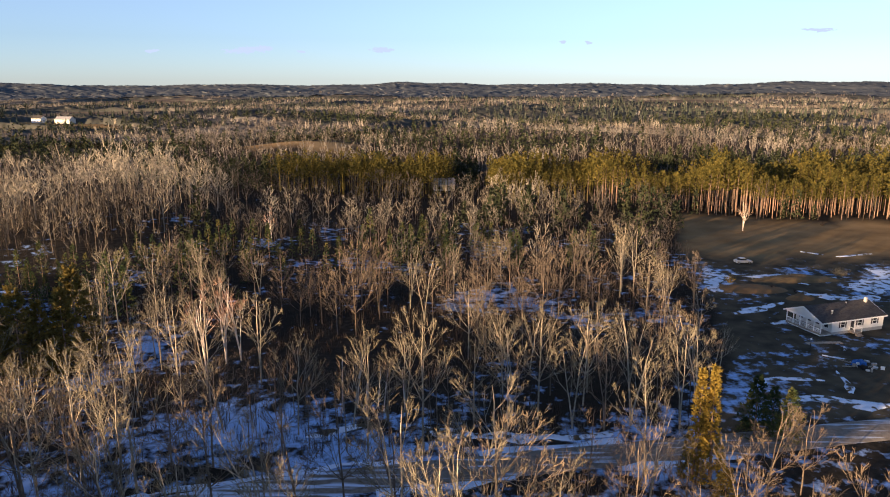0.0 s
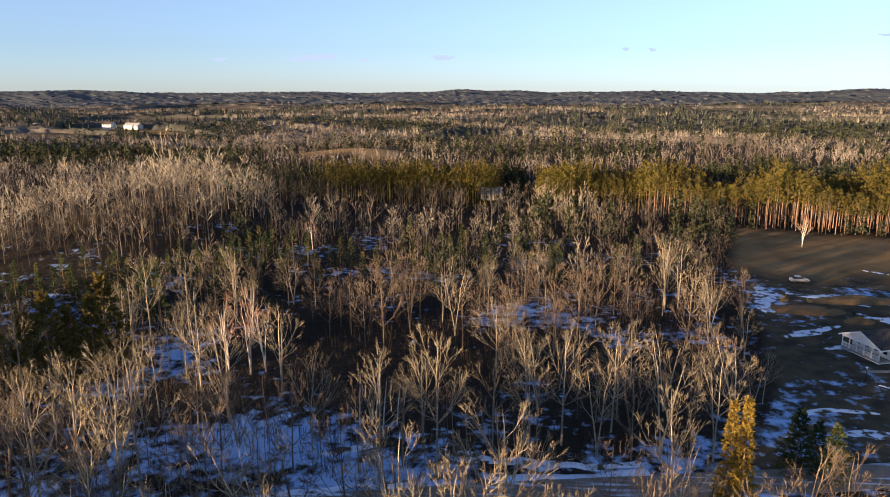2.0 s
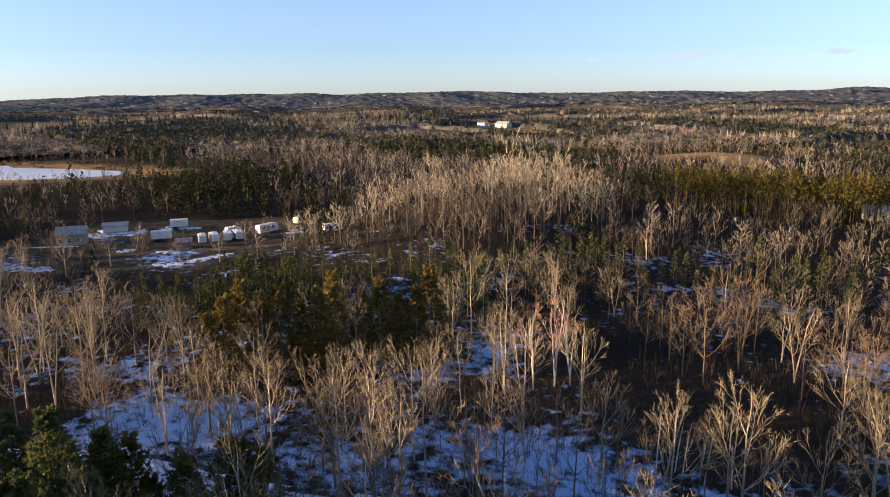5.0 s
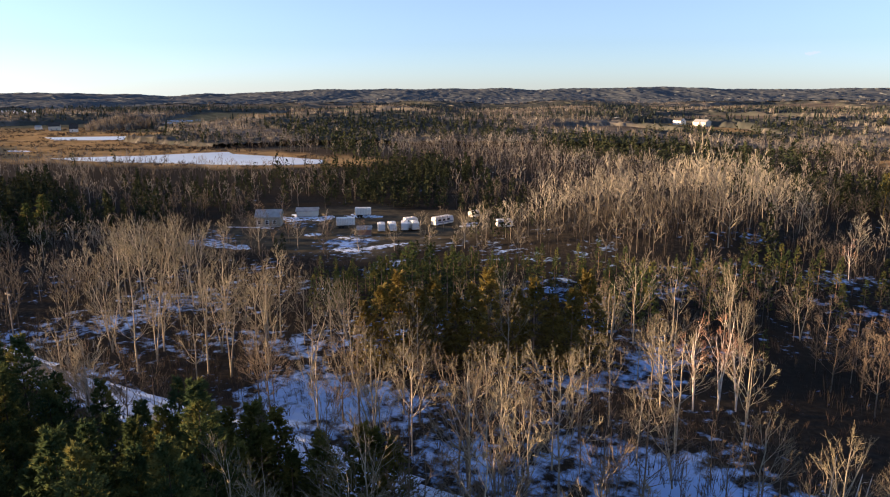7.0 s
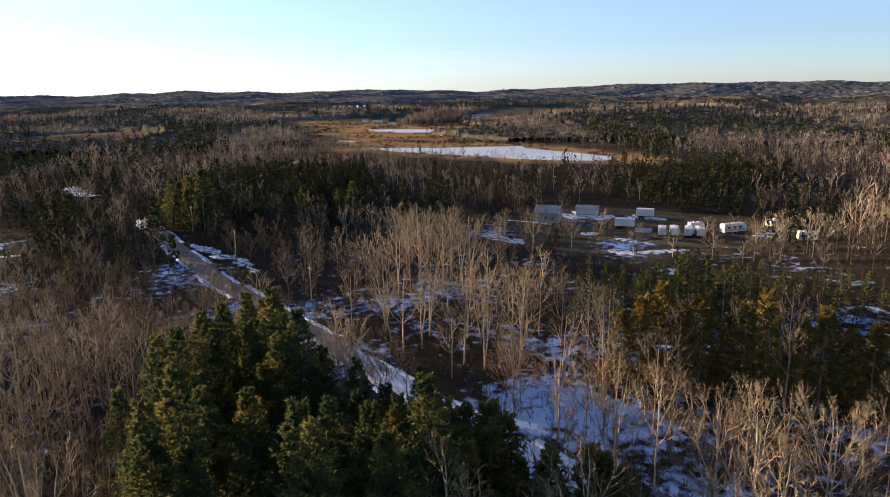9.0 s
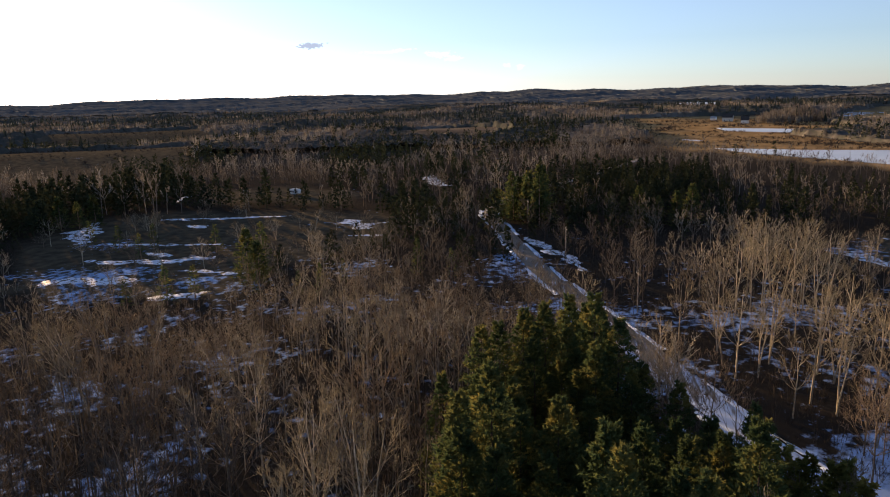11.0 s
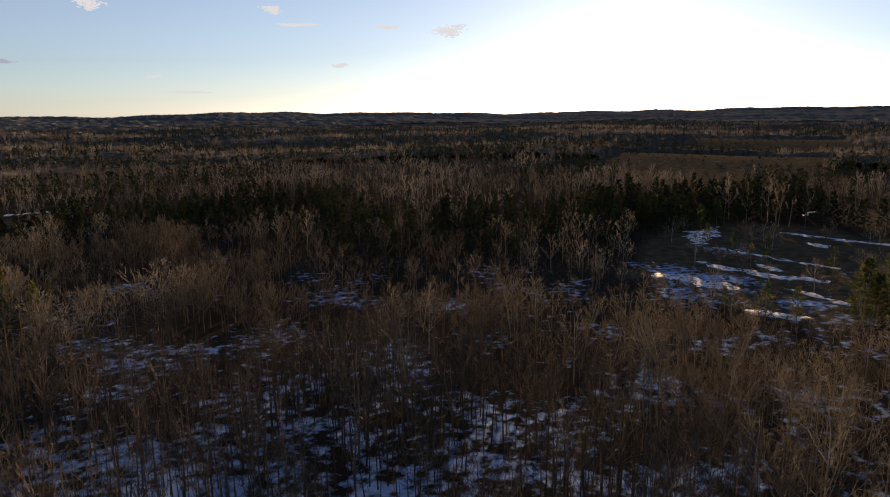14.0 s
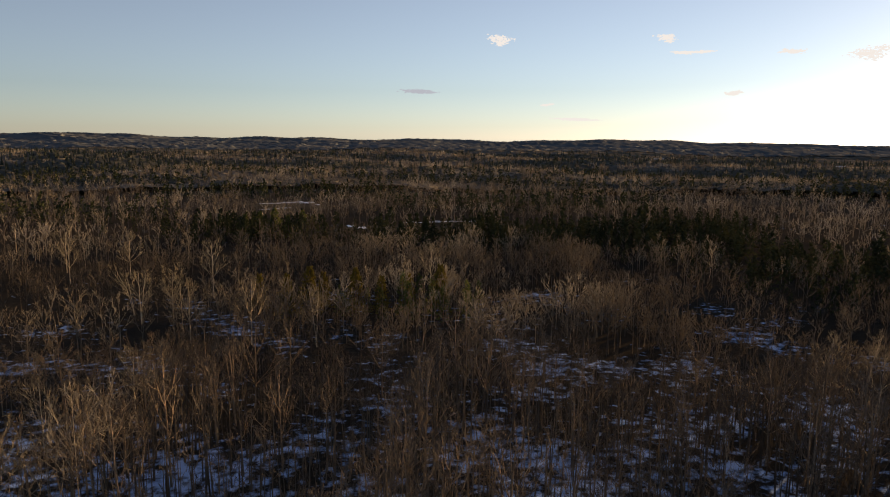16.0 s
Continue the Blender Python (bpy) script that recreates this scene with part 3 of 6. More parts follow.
def strip(name, line, offsets, heights, mat, label, category, ragged=0.0, seed=3, parent=None):
    """A long strip across the given offsets from a line."""
    rng = np.random.default_rng(seed)
    d = np.gradient(line, axis=0)
    d /= np.linalg.norm(d, axis=1)[:, None]
    side = np.stack([-d[:, 1], d[:, 0]], -1)
    m, n = len(line), len(offsets)
    off = np.array(offsets)[None, :] + rng.normal(0, ragged, (m, n))
    xy = line[:, None, :] + side[:, None, :] * off[:, :, None]
    z = ground_z(line[:, 0], line[:, 1])[:, None] + np.array(heights)[None, :] + (rng.normal(0, 0.05, (m, n)) if ragged else 0)
    v = np.concatenate([xy, z[:, :, None]], -1).reshape(-1, 3)
    i, j = np.meshgrid(np.arange(m - 1), np.arange(n - 1), indexing="ij")
    a, b = i * n + j, i * n + j + 1
    c, e = a + n, b + n
    t = np.concatenate([np.stack([a, b, e], -1).reshape(-1, 3), np.stack([a, e, c], -1).reshape(-1, 3)])[:, ::-1]
    ob = new(name, mesh_np(name, v, t, mat))
    ob.parent = parent
    return tagged(ob, label, category, kind="" if parent else "structure")


def road_material():
    """Gravel showing through packed snow, more bare towards the far end."""
    m = material("road_surface", [(0.13, 0.115, 0.10), (0.22, 0.20, 0.17)], 1.5, 0.85, bump=0.3)
    n, l = m.node_tree.nodes, m.node_tree.links
    bsdf = n["Principled BSDF"]
    old = bsdf.inputs["Base Color"].links[0].from_socket
    geo = n.new("ShaderNodeNewGeometry")
    sep = n.new("ShaderNodeSeparateXYZ")
    l.new(geo.outputs["Position"], sep.inputs[0])
    far = n.new("ShaderNodeMapRange")
    far.inputs[1].default_value, far.inputs[2].default_value, far.inputs[3].default_value, far.inputs[4].default_value = -170, -135, 0.36, 0.62
    l.new(sep.outputs["X"], far.inputs[0])
    nz = n.new("ShaderNodeTexNoise")
    nz.inputs["Scale"].default_value, nz.inputs["Detail"].default_value = 0.5, 5.0
    mp = n.new("ShaderNodeMapping")
    mp.inputs["Rotation"].default_value = (0, 0, -0.33)
    mp.inputs["Scale"].default_value = (0.25, 2.2, 1)
    l.new(geo.outputs["Position"], mp.inputs[0])
    l.new(mp.outputs[0], nz.inputs["Vector"])
    less = n.new("ShaderNodeMath")
    less.operation = "SUBTRACT"
    near_end = n.new("ShaderNodeMapRange")
    near_end.inputs[1].default_value, near_end.inputs[2].default_value, near_end.inputs[3].default_value, near_end.inputs[4].default_value = -75, -45, 0.62, 0.40
    l.new(sep.outputs["X"], near_end.inputs[0])
    least = n.new("ShaderNodeMath")
    least.operation = "MINIMUM"
    l.new(far.outputs[0], least.inputs[0])
    l.new(near_end.outputs[0], least.inputs[1])
    l.new(least.outputs[0], less.inputs[0])
    l.new(nz.outputs["Fac"], less.inputs[1])
    mr = n.new("ShaderNodeMapRange")
    mr.inputs[1].default_value, mr.inputs[2].default_value = -0.05, 0.08
    l.new(less.outputs[0], mr.inputs[0])
    mix = n.new("ShaderNodeMix")
    mix.data_type = "RGBA"
    # packed snow on the road carries the blue of shade in its colour
    mix.inputs[7].default_value = (0.52, 0.61, 0.78, 1)
    l.new(mr.outputs[0], mix.inputs[0])
    l.new(old, mix.inputs[6])
    l.new(mix.outputs[2], bsdf.inputs["Base Color"])
    return m


MAT["road"] = road_material()
LINE = smooth_line(ROAD)
strip("road", LINE, (-2.9, -2.6, -1.0, 0.0, 1.0, 2.6, 2.9), (0.0, 0.12, 0.15, 0.19, 0.15, 0.12, 0.0), "road", "gravel country road partly covered in packed snow", "road")
g = np.random.default_rng(33)
part_line = LINE[(LINE[:, 0] < 0) & (LINE[:, 0] > -330)]
for side_sign in (-1, 1):
    k = 0
    while k < len(part_line) - 6:
        n = int(g.integers(5, 16))
        piece = part_line[k:k + n]
        w = g.uniform(0.5, 1.0)
        if len(piece) > 3:
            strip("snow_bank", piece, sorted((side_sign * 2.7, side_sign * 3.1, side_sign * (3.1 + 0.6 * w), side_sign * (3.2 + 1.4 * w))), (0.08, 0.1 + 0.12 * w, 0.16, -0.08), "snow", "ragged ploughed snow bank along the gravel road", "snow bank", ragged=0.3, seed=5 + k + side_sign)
        k += n + int(g.integers(0, 4))

sheet("frozen_pond", POND, "ice", "small frozen pond in tan marsh", "pond", lift=0.25)
sheet("frozen_pond", FAR_POND, "ice", "far frozen pond at the edge of woods", "pond", lift=1.2)
sheet("frozen_lake", LAKE, "ice", "frozen lake under grey-white ice among tan marsh", "lake", lift=0.25)


# ---- woods ----
def spots(rmin, rmax, spacing, seed, yaw=(-44, 216), keep=None):
    """Jittered places for trees in a sector round the road's bend."""
    rng = np.random.default_rng(seed)
    n = int(2 * rmax / spacing) + 2
    g = np.stack(np.meshgrid(np.arange(n), np.arange(n), indexing="ij"), -1).reshape(-1, 2) * spacing - rmax
    g = g + rng.uniform(-0.48, 0.48, g.shape) * spacing
    r, yw = np.hypot(g[:, 0], g[:, 1]), np.degrees(np.arctan2(-g[:, 0], g[:, 1]))
    yw = np.where(yw < -100, yw + 360, yw)
    g = g[(r >= rmin) & (r < rmax) & (yw > yaw[0]) & (yw < yaw[1])] + (CX, CY)
    x, y = g[:, 0], g[:, 1]
    ok = road_distance(x, y) > np.where(x < -318, 3.4, 5.0)
    for poly in OPEN:
        ok &= ~inside(poly, x, y)
    rr = np.hypot(x - CX, y - CY)
    ok &= (rr < 650) | (patches(x * 0.5, y, 420, 31) < 0.78) | (y < -100)
    if keep is not None:
        ok &= keep(x, y, rng)
    g = g[ok]
    return np.column_stack([g, ground_z(g[:, 0], g[:, 1])])


def patches(x, y, size, seed):
    """Smooth random field, about 0 to 1, for stands of one kind."""
    rng = np.random.default_rng(seed)
    s = np.zeros(np.shape(x))
    for _ in range(7):
        a, f, p = rng.uniform(0, 6.28), rng.uniform(0.6, 1.6) / size, rng.uniform(0, 6.28)
        s = s + np.sin((x * np.cos(a) + y * np.sin(a)) * f * 6.28 + p)
    return 0.5 + s / 5.2


def stand(x, y):
    """Where the woods are needle trees: a share from 0 to 1."""
    r = np.hypot(x - CX, y - CY)
    s = np.clip((patches(x, y * 1.6, 260, 11) - 0.62) * 5, 0, 0.9) * ramp(150, 320, r)
    s = np.maximum(s, np.clip((patches(x, y * 2.2, 800, 14) - 0.5) * 8, 0, 0.9) * ramp(500, 900, r))
    def blob(cx, cy, rx, ry, k):
        return k * np.exp(-(((x - cx) / rx) ** 2 + ((y - cy) / ry) ** 2) ** 2)
    for b in ((-160, 215, 55, 22, 0.75), (-60, 255, 60, 20, 0.4), (-125, 250, 48, 20, 0.8), (-310, 560, 110, 60, 0.9), (-330, 980, 130, 40, 0.95), (-132, 270, 24, 18, 0.4), (-330, 95, 40, 30, 0.7), (-295, 132, 25, 20, 0.6),
              (-337, -45, 11, 58, 0.9), (-305, 50, 20, 12, 0.8), (-312, -122, 48, 30, 0.95), (-370, -95, 25, 30, 0.8), (42, -248, 45, 26, 0.95), (-25, -100, 30, 9, 0.6), (-210, 180, 20, 12, 0.4), (-300, 262, 40, 26, 0.5), (-350, 215, 60, 36, 0.42), (-305, 160, 36, 22, 0.6), (-385, 290, 45, 36, 0.4), (-290, 300, 60, 22, 0.45), (-420, 110, 60, 40, 0.5), (-470, 30, 70, 40, 0.4), (-395, -15, 40, 18, 0.6)):
        s = np.maximum(s, blob(*b))
    return np.where(inside(PALE_STAND, x, y), 0.0, s)


def tallness(x, y):
    """How tall the woods stand: tallest by the road, low by the lake and in front of the yards, in waves between."""
    r = np.hypot(x - CX, y - CY)
    k = (0.86 - 0.17 * ramp(90, 190, r)) * (0.80 + 0.4 * np.clip(patches(x, y, 55, 41), 0, 1))
    k = k - 0.24 * np.exp(-(((x + 400) / 95) ** 2 + ((y - 245) / 80) ** 2)) - 0.42 * np.exp(-(((x + 195) / 30) ** 2 + ((y - 188) / 26) ** 2))
    k = k - 0.35 * np.exp(-(((x - 8) / 14) ** 2 + ((y - 178) / 20) ** 2)) + 0.30 * np.exp(-(((x + 205) / 22) ** 2 + ((y - 148) / 13) ** 2))
    k = k - 0.3 * np.exp(-(((x + 175) / 30) ** 2 + ((y + 15) / 40) ** 2)) + 0.3 * np.exp(-(((x + 155) / 30) ** 2 + ((y - 290) / 60) ** 2))
    k = k + 0.35 * np.exp(-(((x + 320) / 60) ** 2 + ((y + 100) / 60) ** 2))
    k = k - 0.4 * np.exp(-(((x + 165) / 45) ** 2 + ((y - 212) / 22) ** 2))
    k = k - 0.2 * np.exp(-(((x + 132) / 50) ** 2 + ((y - 250) / 22) ** 2))
    k = k + 0.25 * inside(PALE_STAND, x, y)
    return np.clip(k, 0.3, 1.4)


def in_any(x, y, *polys):
    r = np.zeros(np.shape(x), bool)
    for p in polys:
        r |= inside(p, x, y)
    return r


PINES = (PINE_BELT, PLANTATION, PLANTATION_WEST, PLANTATION_MID, PINE_GROVE)


# trees that stand out by the road: x, y, height, kind
NORTH_TREES = [(-4, 143, 13.5, 8), (0.5, 144, 12, 9), (-14.5, 139, 9.5, 10), (-29, 137, 9, 7), (-74, 135, 21, 0), (-79, 137, 22, 1), (-84, 136.5, 21, 2), (-77, 144, 21.5, 4), (-52, 140, 16, 7), (-46, 137, 17, 8), (-19, 160, 15.5, 8), (-4, 167, 16, 3), (-6, 181, 15.5, 9), (-25, 171, 14, 10), (-49, 214, 12, 0), (-88, 140, 20, 8), (-66, 138, 17, 9), (-60, 137, 15, 1), (-70, 150, 16, 10), (-84, 151, 17, 4), (-62, 153, 14, 7), (-22, 132, 15, 10), (-24, 145, 12, 7), (-40, 146, 11, 8), (-8, 139, 11, 9)]
WEST_TREES = [(-93, 131, 19, 3), (-72, 128, 18, 5), (-113, 134, 16, 6), (-36, 129, 20, 10), (-122, 172, 15, 0), (-120, 158, 15.5, 1), (-149, 163, 11, 2), (-142, 158, 13.5, 3), (-167, 149, 12, 4), (-99, 140, 17, 2), (-105, 138, 16, 3), (-95, 150, 16, 5), (-106, 147, 14, 8), (-57, 128, 17, 3), (-64, 125, 18, 6), (-16, 124, 17, 9), (-8, 118, 18, 7), (-3, 122, 16, 8)]
TALL_ASPENS = [(-188, 130, 20, 0), (-192, 134, 21, 1), (-186, 135, 22, 2), (-192, 140, 20, 3), (-188, 141, 21, 4), (-193, 145, 22, 5), (-198, 149, 19, 6), (-191, 149, 20, 0), (-201, 147, 20, 1), (-203, 136, 20, 2), (-198, 138, 22, 4), (-185, 145, 19, 5), (-206, 142, 18, 3)]
YARD_TREES = [(-228, 172, 12, 0), (-222, 180, 13, 4), (-231, 195, 11, 8), (-226, 206, 9, 9), (-237, 211, 9, 3), (-215, 236, 8, 5), (-211, 243, 9, 10), (-217, 213, 8, 7), (-206, 253, 9, 2), (-258, 199, 10, 9), (-201, 243, 10, 6), (-199, 250, 11, 1), (-256, 191, 13, 8), (-236, 184, 11, 9), (-222, 193, 10, 2), (-270, 214, 11, 7), (-205, 204, 9, 3), (-212, 196, 10, 10), (-246, 181, 10, 0), (-198, 212, 9, 1), (-228, 188, 9, 8), (-190, 219, 10, 4), (-182, 226, 11, 5)]
SOUTH_TREES = [(26, -122, 19, 5), (36, -91, 16, 0), (5, -73, 17, 2), (-10, -71, 17, 6), (19, -74, 16, 4), (30, -97, 16, 2), (24, -85, 15, 1), (41, -100, 15, 3), (-38, -125, 17, 5), (60, -150, 17, 4), (75, -140, 16, 2), (85, -160, 17, 1), (-31, 2, 9, 9), (-42, 8, 8, 10), (-22, -6, 8, 8), (15, -9, 9, 7), (-113, 56, 18.5, 4), (-137, 79, 17.5, 5), (-140, 83, 16.5, 6)]
_g = np.random.default_rng(95)
CLEARING_TREES = [(float(a), float(b), float(h), int(k)) for a, b, h, k in zip(_g.uniform(-315, -195, 90), _g.uniform(-95, 30, 90), _g.uniform(6, 11, 90), _g.integers(0, 11, 90)) if inside(CLEARING, a, b)][:34]
ANCHORS = CLEARING_TREES + NORTH_TREES + WEST_TREES + YARD_TREES + TALL_ASPENS + SOUTH_TREES


def clear_of_anchors(x, y):
    d = np.full(np.shape(x), 1e9)
    for ax, ay, _, _ in ANCHORS:
        d = np.minimum(d, np.hypot(x - ax, y - ay))
    return d > 2.6


GOLDEN = [(-127, 152), (-126, 155), (-125, 158), (-123, 161), (-120, 162), (-119, 166), (-116, 167), (-115, 170), (-112, 174), (-108, 174), (-107, 178), (-103, 178), (-103, 182)]
GLADE = [(-72, 188), (-53, 200), (-40, 182), (-42, 165), (-58, 162), (-66, 172)]
GOLDEN_FRONT = [(-122, 150), (-100, 176), (-93, 168), (-113, 144)]


def golden_distance(x, y):
    return np.min([np.hypot(x - a, y - b) for a, b in GOLDEN], axis=0)


def leafy(x, y, rng):
    thin = (patches(x, y, 30, 43) + 0.25 * rng.random(len(x)) > 0.28) | (np.hypot(x - CX, y - CY) > 400) | (road_distance(x, y) < 18)
    return clear_of_anchors(x, y) & thin & ~in_any(x, y, *PINES) & (rng.random(len(x)) > stand(x, y)) & (np.hypot(x + 78, y - 183) > 7) & (np.hypot(x + 35, y - 141) > 8) & (golden_distance(x, y) > 3.6) & ~in_any(x, y, GOLDEN_FRONT, GLADE)


def needled(x, y, rng):
    return ~in_any(x, y, *PINES) & (rng.random(len(x)) < stand(x, y))


SOUTH = lambda x, y: (y < 62) & (x > -105) & (x < 10)


def thing(name, tree, mats, label, category, group, m, parts=("trunk", "crown")):
    root = new(name)
    root.empty_display_size = 0.5
    for nm, (v, t), mat in zip(parts, tree, mats):
        mesh_part(nm, mesh_np(nm, v, t, mat), root)
    root.matrix_basis = m
    return tagged(root, label, category, group)


def plant(name, variants, mats, label, category, group, pts, rng, scale=(0.85, 1.15)):
    """Trees as things of their own: the first of each variant is built, the rest are copies."""
    firsts, tall = [], tallness(pts[:, 0], pts[:, 1])
    for k, (x, y, z) in enumerate(pts):
        s = rng.uniform(*scale) * tall[k]
        m = Matrix.Translation((x, y, z - 0.05)) @ Matrix.Rotation(rng.uniform(0, 6.28), 4, "Z")
        if k < len(variants):
            ob = thing(name, variants[k], mats, label, category, group, m)
            firsts.append(ob)
        else:
            ob = copy_thing(firsts[k % len(variants)], m)
        ob.scale = (s * rng.uniform(0.9, 1.1), s * rng.uniform(0.9, 1.1), s)


rng = np.random.default_rng(7)
ASPENS = [bare_tree(s, 18.5, clear=0.36, spread=0.24, limbs=8, branches=5, subs=7, twigs=2, tw=0.066, r0=0.15, stems=1 + (s % 3 == 0)) for s in range(7)]
MAPLES = [bare_tree(20 + s, 16, clear=0.30, spread=0.28, limbs=9, branches=6, subs=6, twigs=2, tw=0.064, r0=0.135, stems=1 + (s % 3 == 1)) for s in range(6)]
POLES = [bare_tree(40 + s, 15, clear=0.6, spread=0.13, limbs=5, branches=3, subs=3, twigs=2, tw=0.04, sides=4, r0=0.11) for s in range(6)]
BIRCHES = [bare_tree(60 + s, 17, clear=0.42, spread=0.19, limbs=9, branches=5, subs=5, twigs=3, tw=0.045, stems=3, r0=0.135) for s in range(3)]

near = spots(30, 150, 7.5, 1, keep=lambda x, y, g: leafy(x, y, g) & ~SOUTH(x, y))
order = np.argsort(np.hypot(near[:, 0] - CX, near[:, 1] - CY))
near = near[order]
mix = patches(near[:, 0], near[:, 1], 60, 5) + rng.normal(0, 0.15, len(near))
aspen_pts, maple_pts = near[mix >= 0.5], near[mix < 0.5]
plant("aspen_tree", ASPENS, ("aspen_bark", "aspen_twig"), "tall leafless aspen with pale bark and upswept twigs", "tree", "roadside aspens", aspen_pts[:300], rng)
plant("maple_tree", MAPLES, ("dark_bark", "brown_twig"), "leafless brown maple with a broad twiggy crown", "tree", "roadside maples", maple_pts[:300], rng)
far_near = np.concatenate([aspen_pts[300:], maple_pts[300:]])

south_pts = spots(42, 135, 9.0, 73, keep=lambda x, y, g: leafy(x, y, g) & SOUTH(x, y))
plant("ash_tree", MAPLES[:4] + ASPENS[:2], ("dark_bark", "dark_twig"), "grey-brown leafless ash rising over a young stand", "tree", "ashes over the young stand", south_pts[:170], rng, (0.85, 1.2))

THICKET = [(-92, 152), (-70, 142), (-40, 139), (-14, 146), (-16, 160), (-48, 163), (-74, 168), (-90, 166)]
thicket_pts = spots(30, 150, 4.6, 75, keep=lambda x, y, g: inside(THICKET, x, y) & clear_of_anchors(x, y) & (np.hypot(x + 35, y - 141) > 8))
plant("young_maple", POLES, ("dark_bark", "brown_twig"), "slender leafless young maple standing in snow by the road", "tree", "young maples in the snow", thicket_pts[:140], rng, (0.6, 1.0))

KINDS = [("aspen_tree", ASPENS, ("aspen_bark", "aspen_twig"), "tall leafless aspen with pale bark and upswept twigs", 18.5, "roadside aspens")] * 7 + [("maple_tree", MAPLES, ("dark_bark", "brown_twig"), "leafless brown maple with a broad twiggy crown", 16.0, "roadside maples")] * 4
for ax, ay, top, kind in ANCHORS:
    nm, variants, mats, lab, full, grp = KINDS[kind]
    ob = thing(nm, variants[kind % 7 if kind < 7 else kind - 7], mats, lab, "tree", grp, Matrix.Translation((ax, ay, float(ground_z(ax, ay)) - 0.05)) @ Matrix.Rotation(ax * 1.7 + ay, 4, "Z"))
    ob.scale = (max(0.7, top / full), max(0.7, top / full), top / full)

MID = [both(bare_tree(80 + s, 16.5, clear=0.33, spread=0.21, limbs=6, branches=4, subs=4, twigs=1, tw=0.135, sides=3, r0=0.11)) for s in range(10)]
# the spots within 24 m are unseen trees, added to cast shade
mid_and_shade_pts = np.concatenate([far_near, spots(0, 24, 5.0, 2, keep=lambda x, y, g: leafy(x, y, g) & (y < 92)), spots(150, 300, 6.8, 2, keep=leafy)])


def stuff(name, pts, protos, mat, label, seed, scale=(0.75, 1.2), category="trees", dim=0.0):
    if len(pts):
        x, y = pts[:, 0], pts[:, 1]
        # PALE_STAND is tinted paler: its sunlit look is put into the colour
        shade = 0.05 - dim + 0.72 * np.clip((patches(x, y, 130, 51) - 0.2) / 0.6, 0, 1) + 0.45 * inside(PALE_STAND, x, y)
        v, t, tint = joined(pts, protos, np.random.default_rng(seed), scale, tall=tallness(x, y), shade=shade)
        me = mesh_np(name, v, t, mat)
        me.attributes.new("tree_tint", "FLOAT", "POINT").data.foreach_set("value", tint.astype(np.float32))
        tagged(new(name, me), label, category, kind="stuff")


SLENDER = [both(bare_tree(500 + s, 14.5, clear=0.4, spread=0.19, limbs=6, branches=4, subs=4, twigs=2, tw=0.06, sides=3, r0=0.09)) for s in range(8)]
side_pts = spots(42, 150, 4.5, 71, keep=lambda x, y, g: leafy(x, y, g) & (((x < -100) & (y < 112) & (y > -40)) | ((x > 6) & (y < 40))))
stuff("slender_woods", side_pts, SLENDER, "wood_twig", "slender leafless grey-brown woods on level ground", 71, (0.95, 1.35))
stuff("leafless_woods", mid_and_shade_pts, MID, "wood_twig", "leafless grey-brown woods with sunlit crowns, and unseen shade trees", 3)

pole_pts = spots(30, 130, 2.5, 4, keep=lambda x, y, g: leafy(x, y, g) & (y < 62) & (x > -105) & (x < 10))
pole_pts = pole_pts[np.argsort(np.hypot(pole_pts[:, 0] - CX, pole_pts[:, 1] - CY))]
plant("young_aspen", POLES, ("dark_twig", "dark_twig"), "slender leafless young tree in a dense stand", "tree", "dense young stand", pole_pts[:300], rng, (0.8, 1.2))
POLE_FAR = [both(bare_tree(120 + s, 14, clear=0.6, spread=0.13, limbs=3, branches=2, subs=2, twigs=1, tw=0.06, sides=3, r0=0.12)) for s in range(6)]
# dim darkens these tints: shade of woods facing the sun put into colour
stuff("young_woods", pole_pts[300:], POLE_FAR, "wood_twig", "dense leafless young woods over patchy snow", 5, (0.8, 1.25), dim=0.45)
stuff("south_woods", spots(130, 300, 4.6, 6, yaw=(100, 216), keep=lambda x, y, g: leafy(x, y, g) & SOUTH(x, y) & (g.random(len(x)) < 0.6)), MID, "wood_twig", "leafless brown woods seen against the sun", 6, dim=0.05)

FAR = [both(bare_tree(140 + s, 15, clear=0.35, spread=0.2, limbs=4, branches=3, subs=2, twigs=0, tw=0.3, sides=3, r0=0.14)) for s in range(8)]
stuff("distant_woods", spots(300, 700, 8.1, 8, keep=leafy), FAR, "hazy_far_twig", "distant leafless woods lit by the low sun", 8, (0.8, 1.3))


def fan(seed, h, w, n, lw):
    """A far crown: a sheaf of rising twigs."""
    g = np.random.default_rng(seed)
    tri = Tri()
    for _ in range(n):
        a, r = g.uniform(0, 6.28), w * math.sqrt(g.random())
        base = np.array([0.4 * r * math.cos(a), 0.4 * r * math.sin(a), h * g.uniform(0.0, 0.45)])
        tri.blade(base, np.array([r * math.cos(a), r * math.sin(a), h * g.uniform(0.7, 1.0)]), lw, g)
    return tri.arrays()


FANS = [fan(s, 14, 4.5, 11, 1.0) for s in range(8)]
stuff("far_woods", spots(690, 1750, 11.5, 9, keep=leafy), FANS, "hazy_far_twig", "far leafless woods", 9, (0.8, 1.3))
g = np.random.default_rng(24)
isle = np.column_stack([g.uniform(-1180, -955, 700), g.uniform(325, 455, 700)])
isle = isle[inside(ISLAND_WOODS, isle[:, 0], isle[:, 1])]
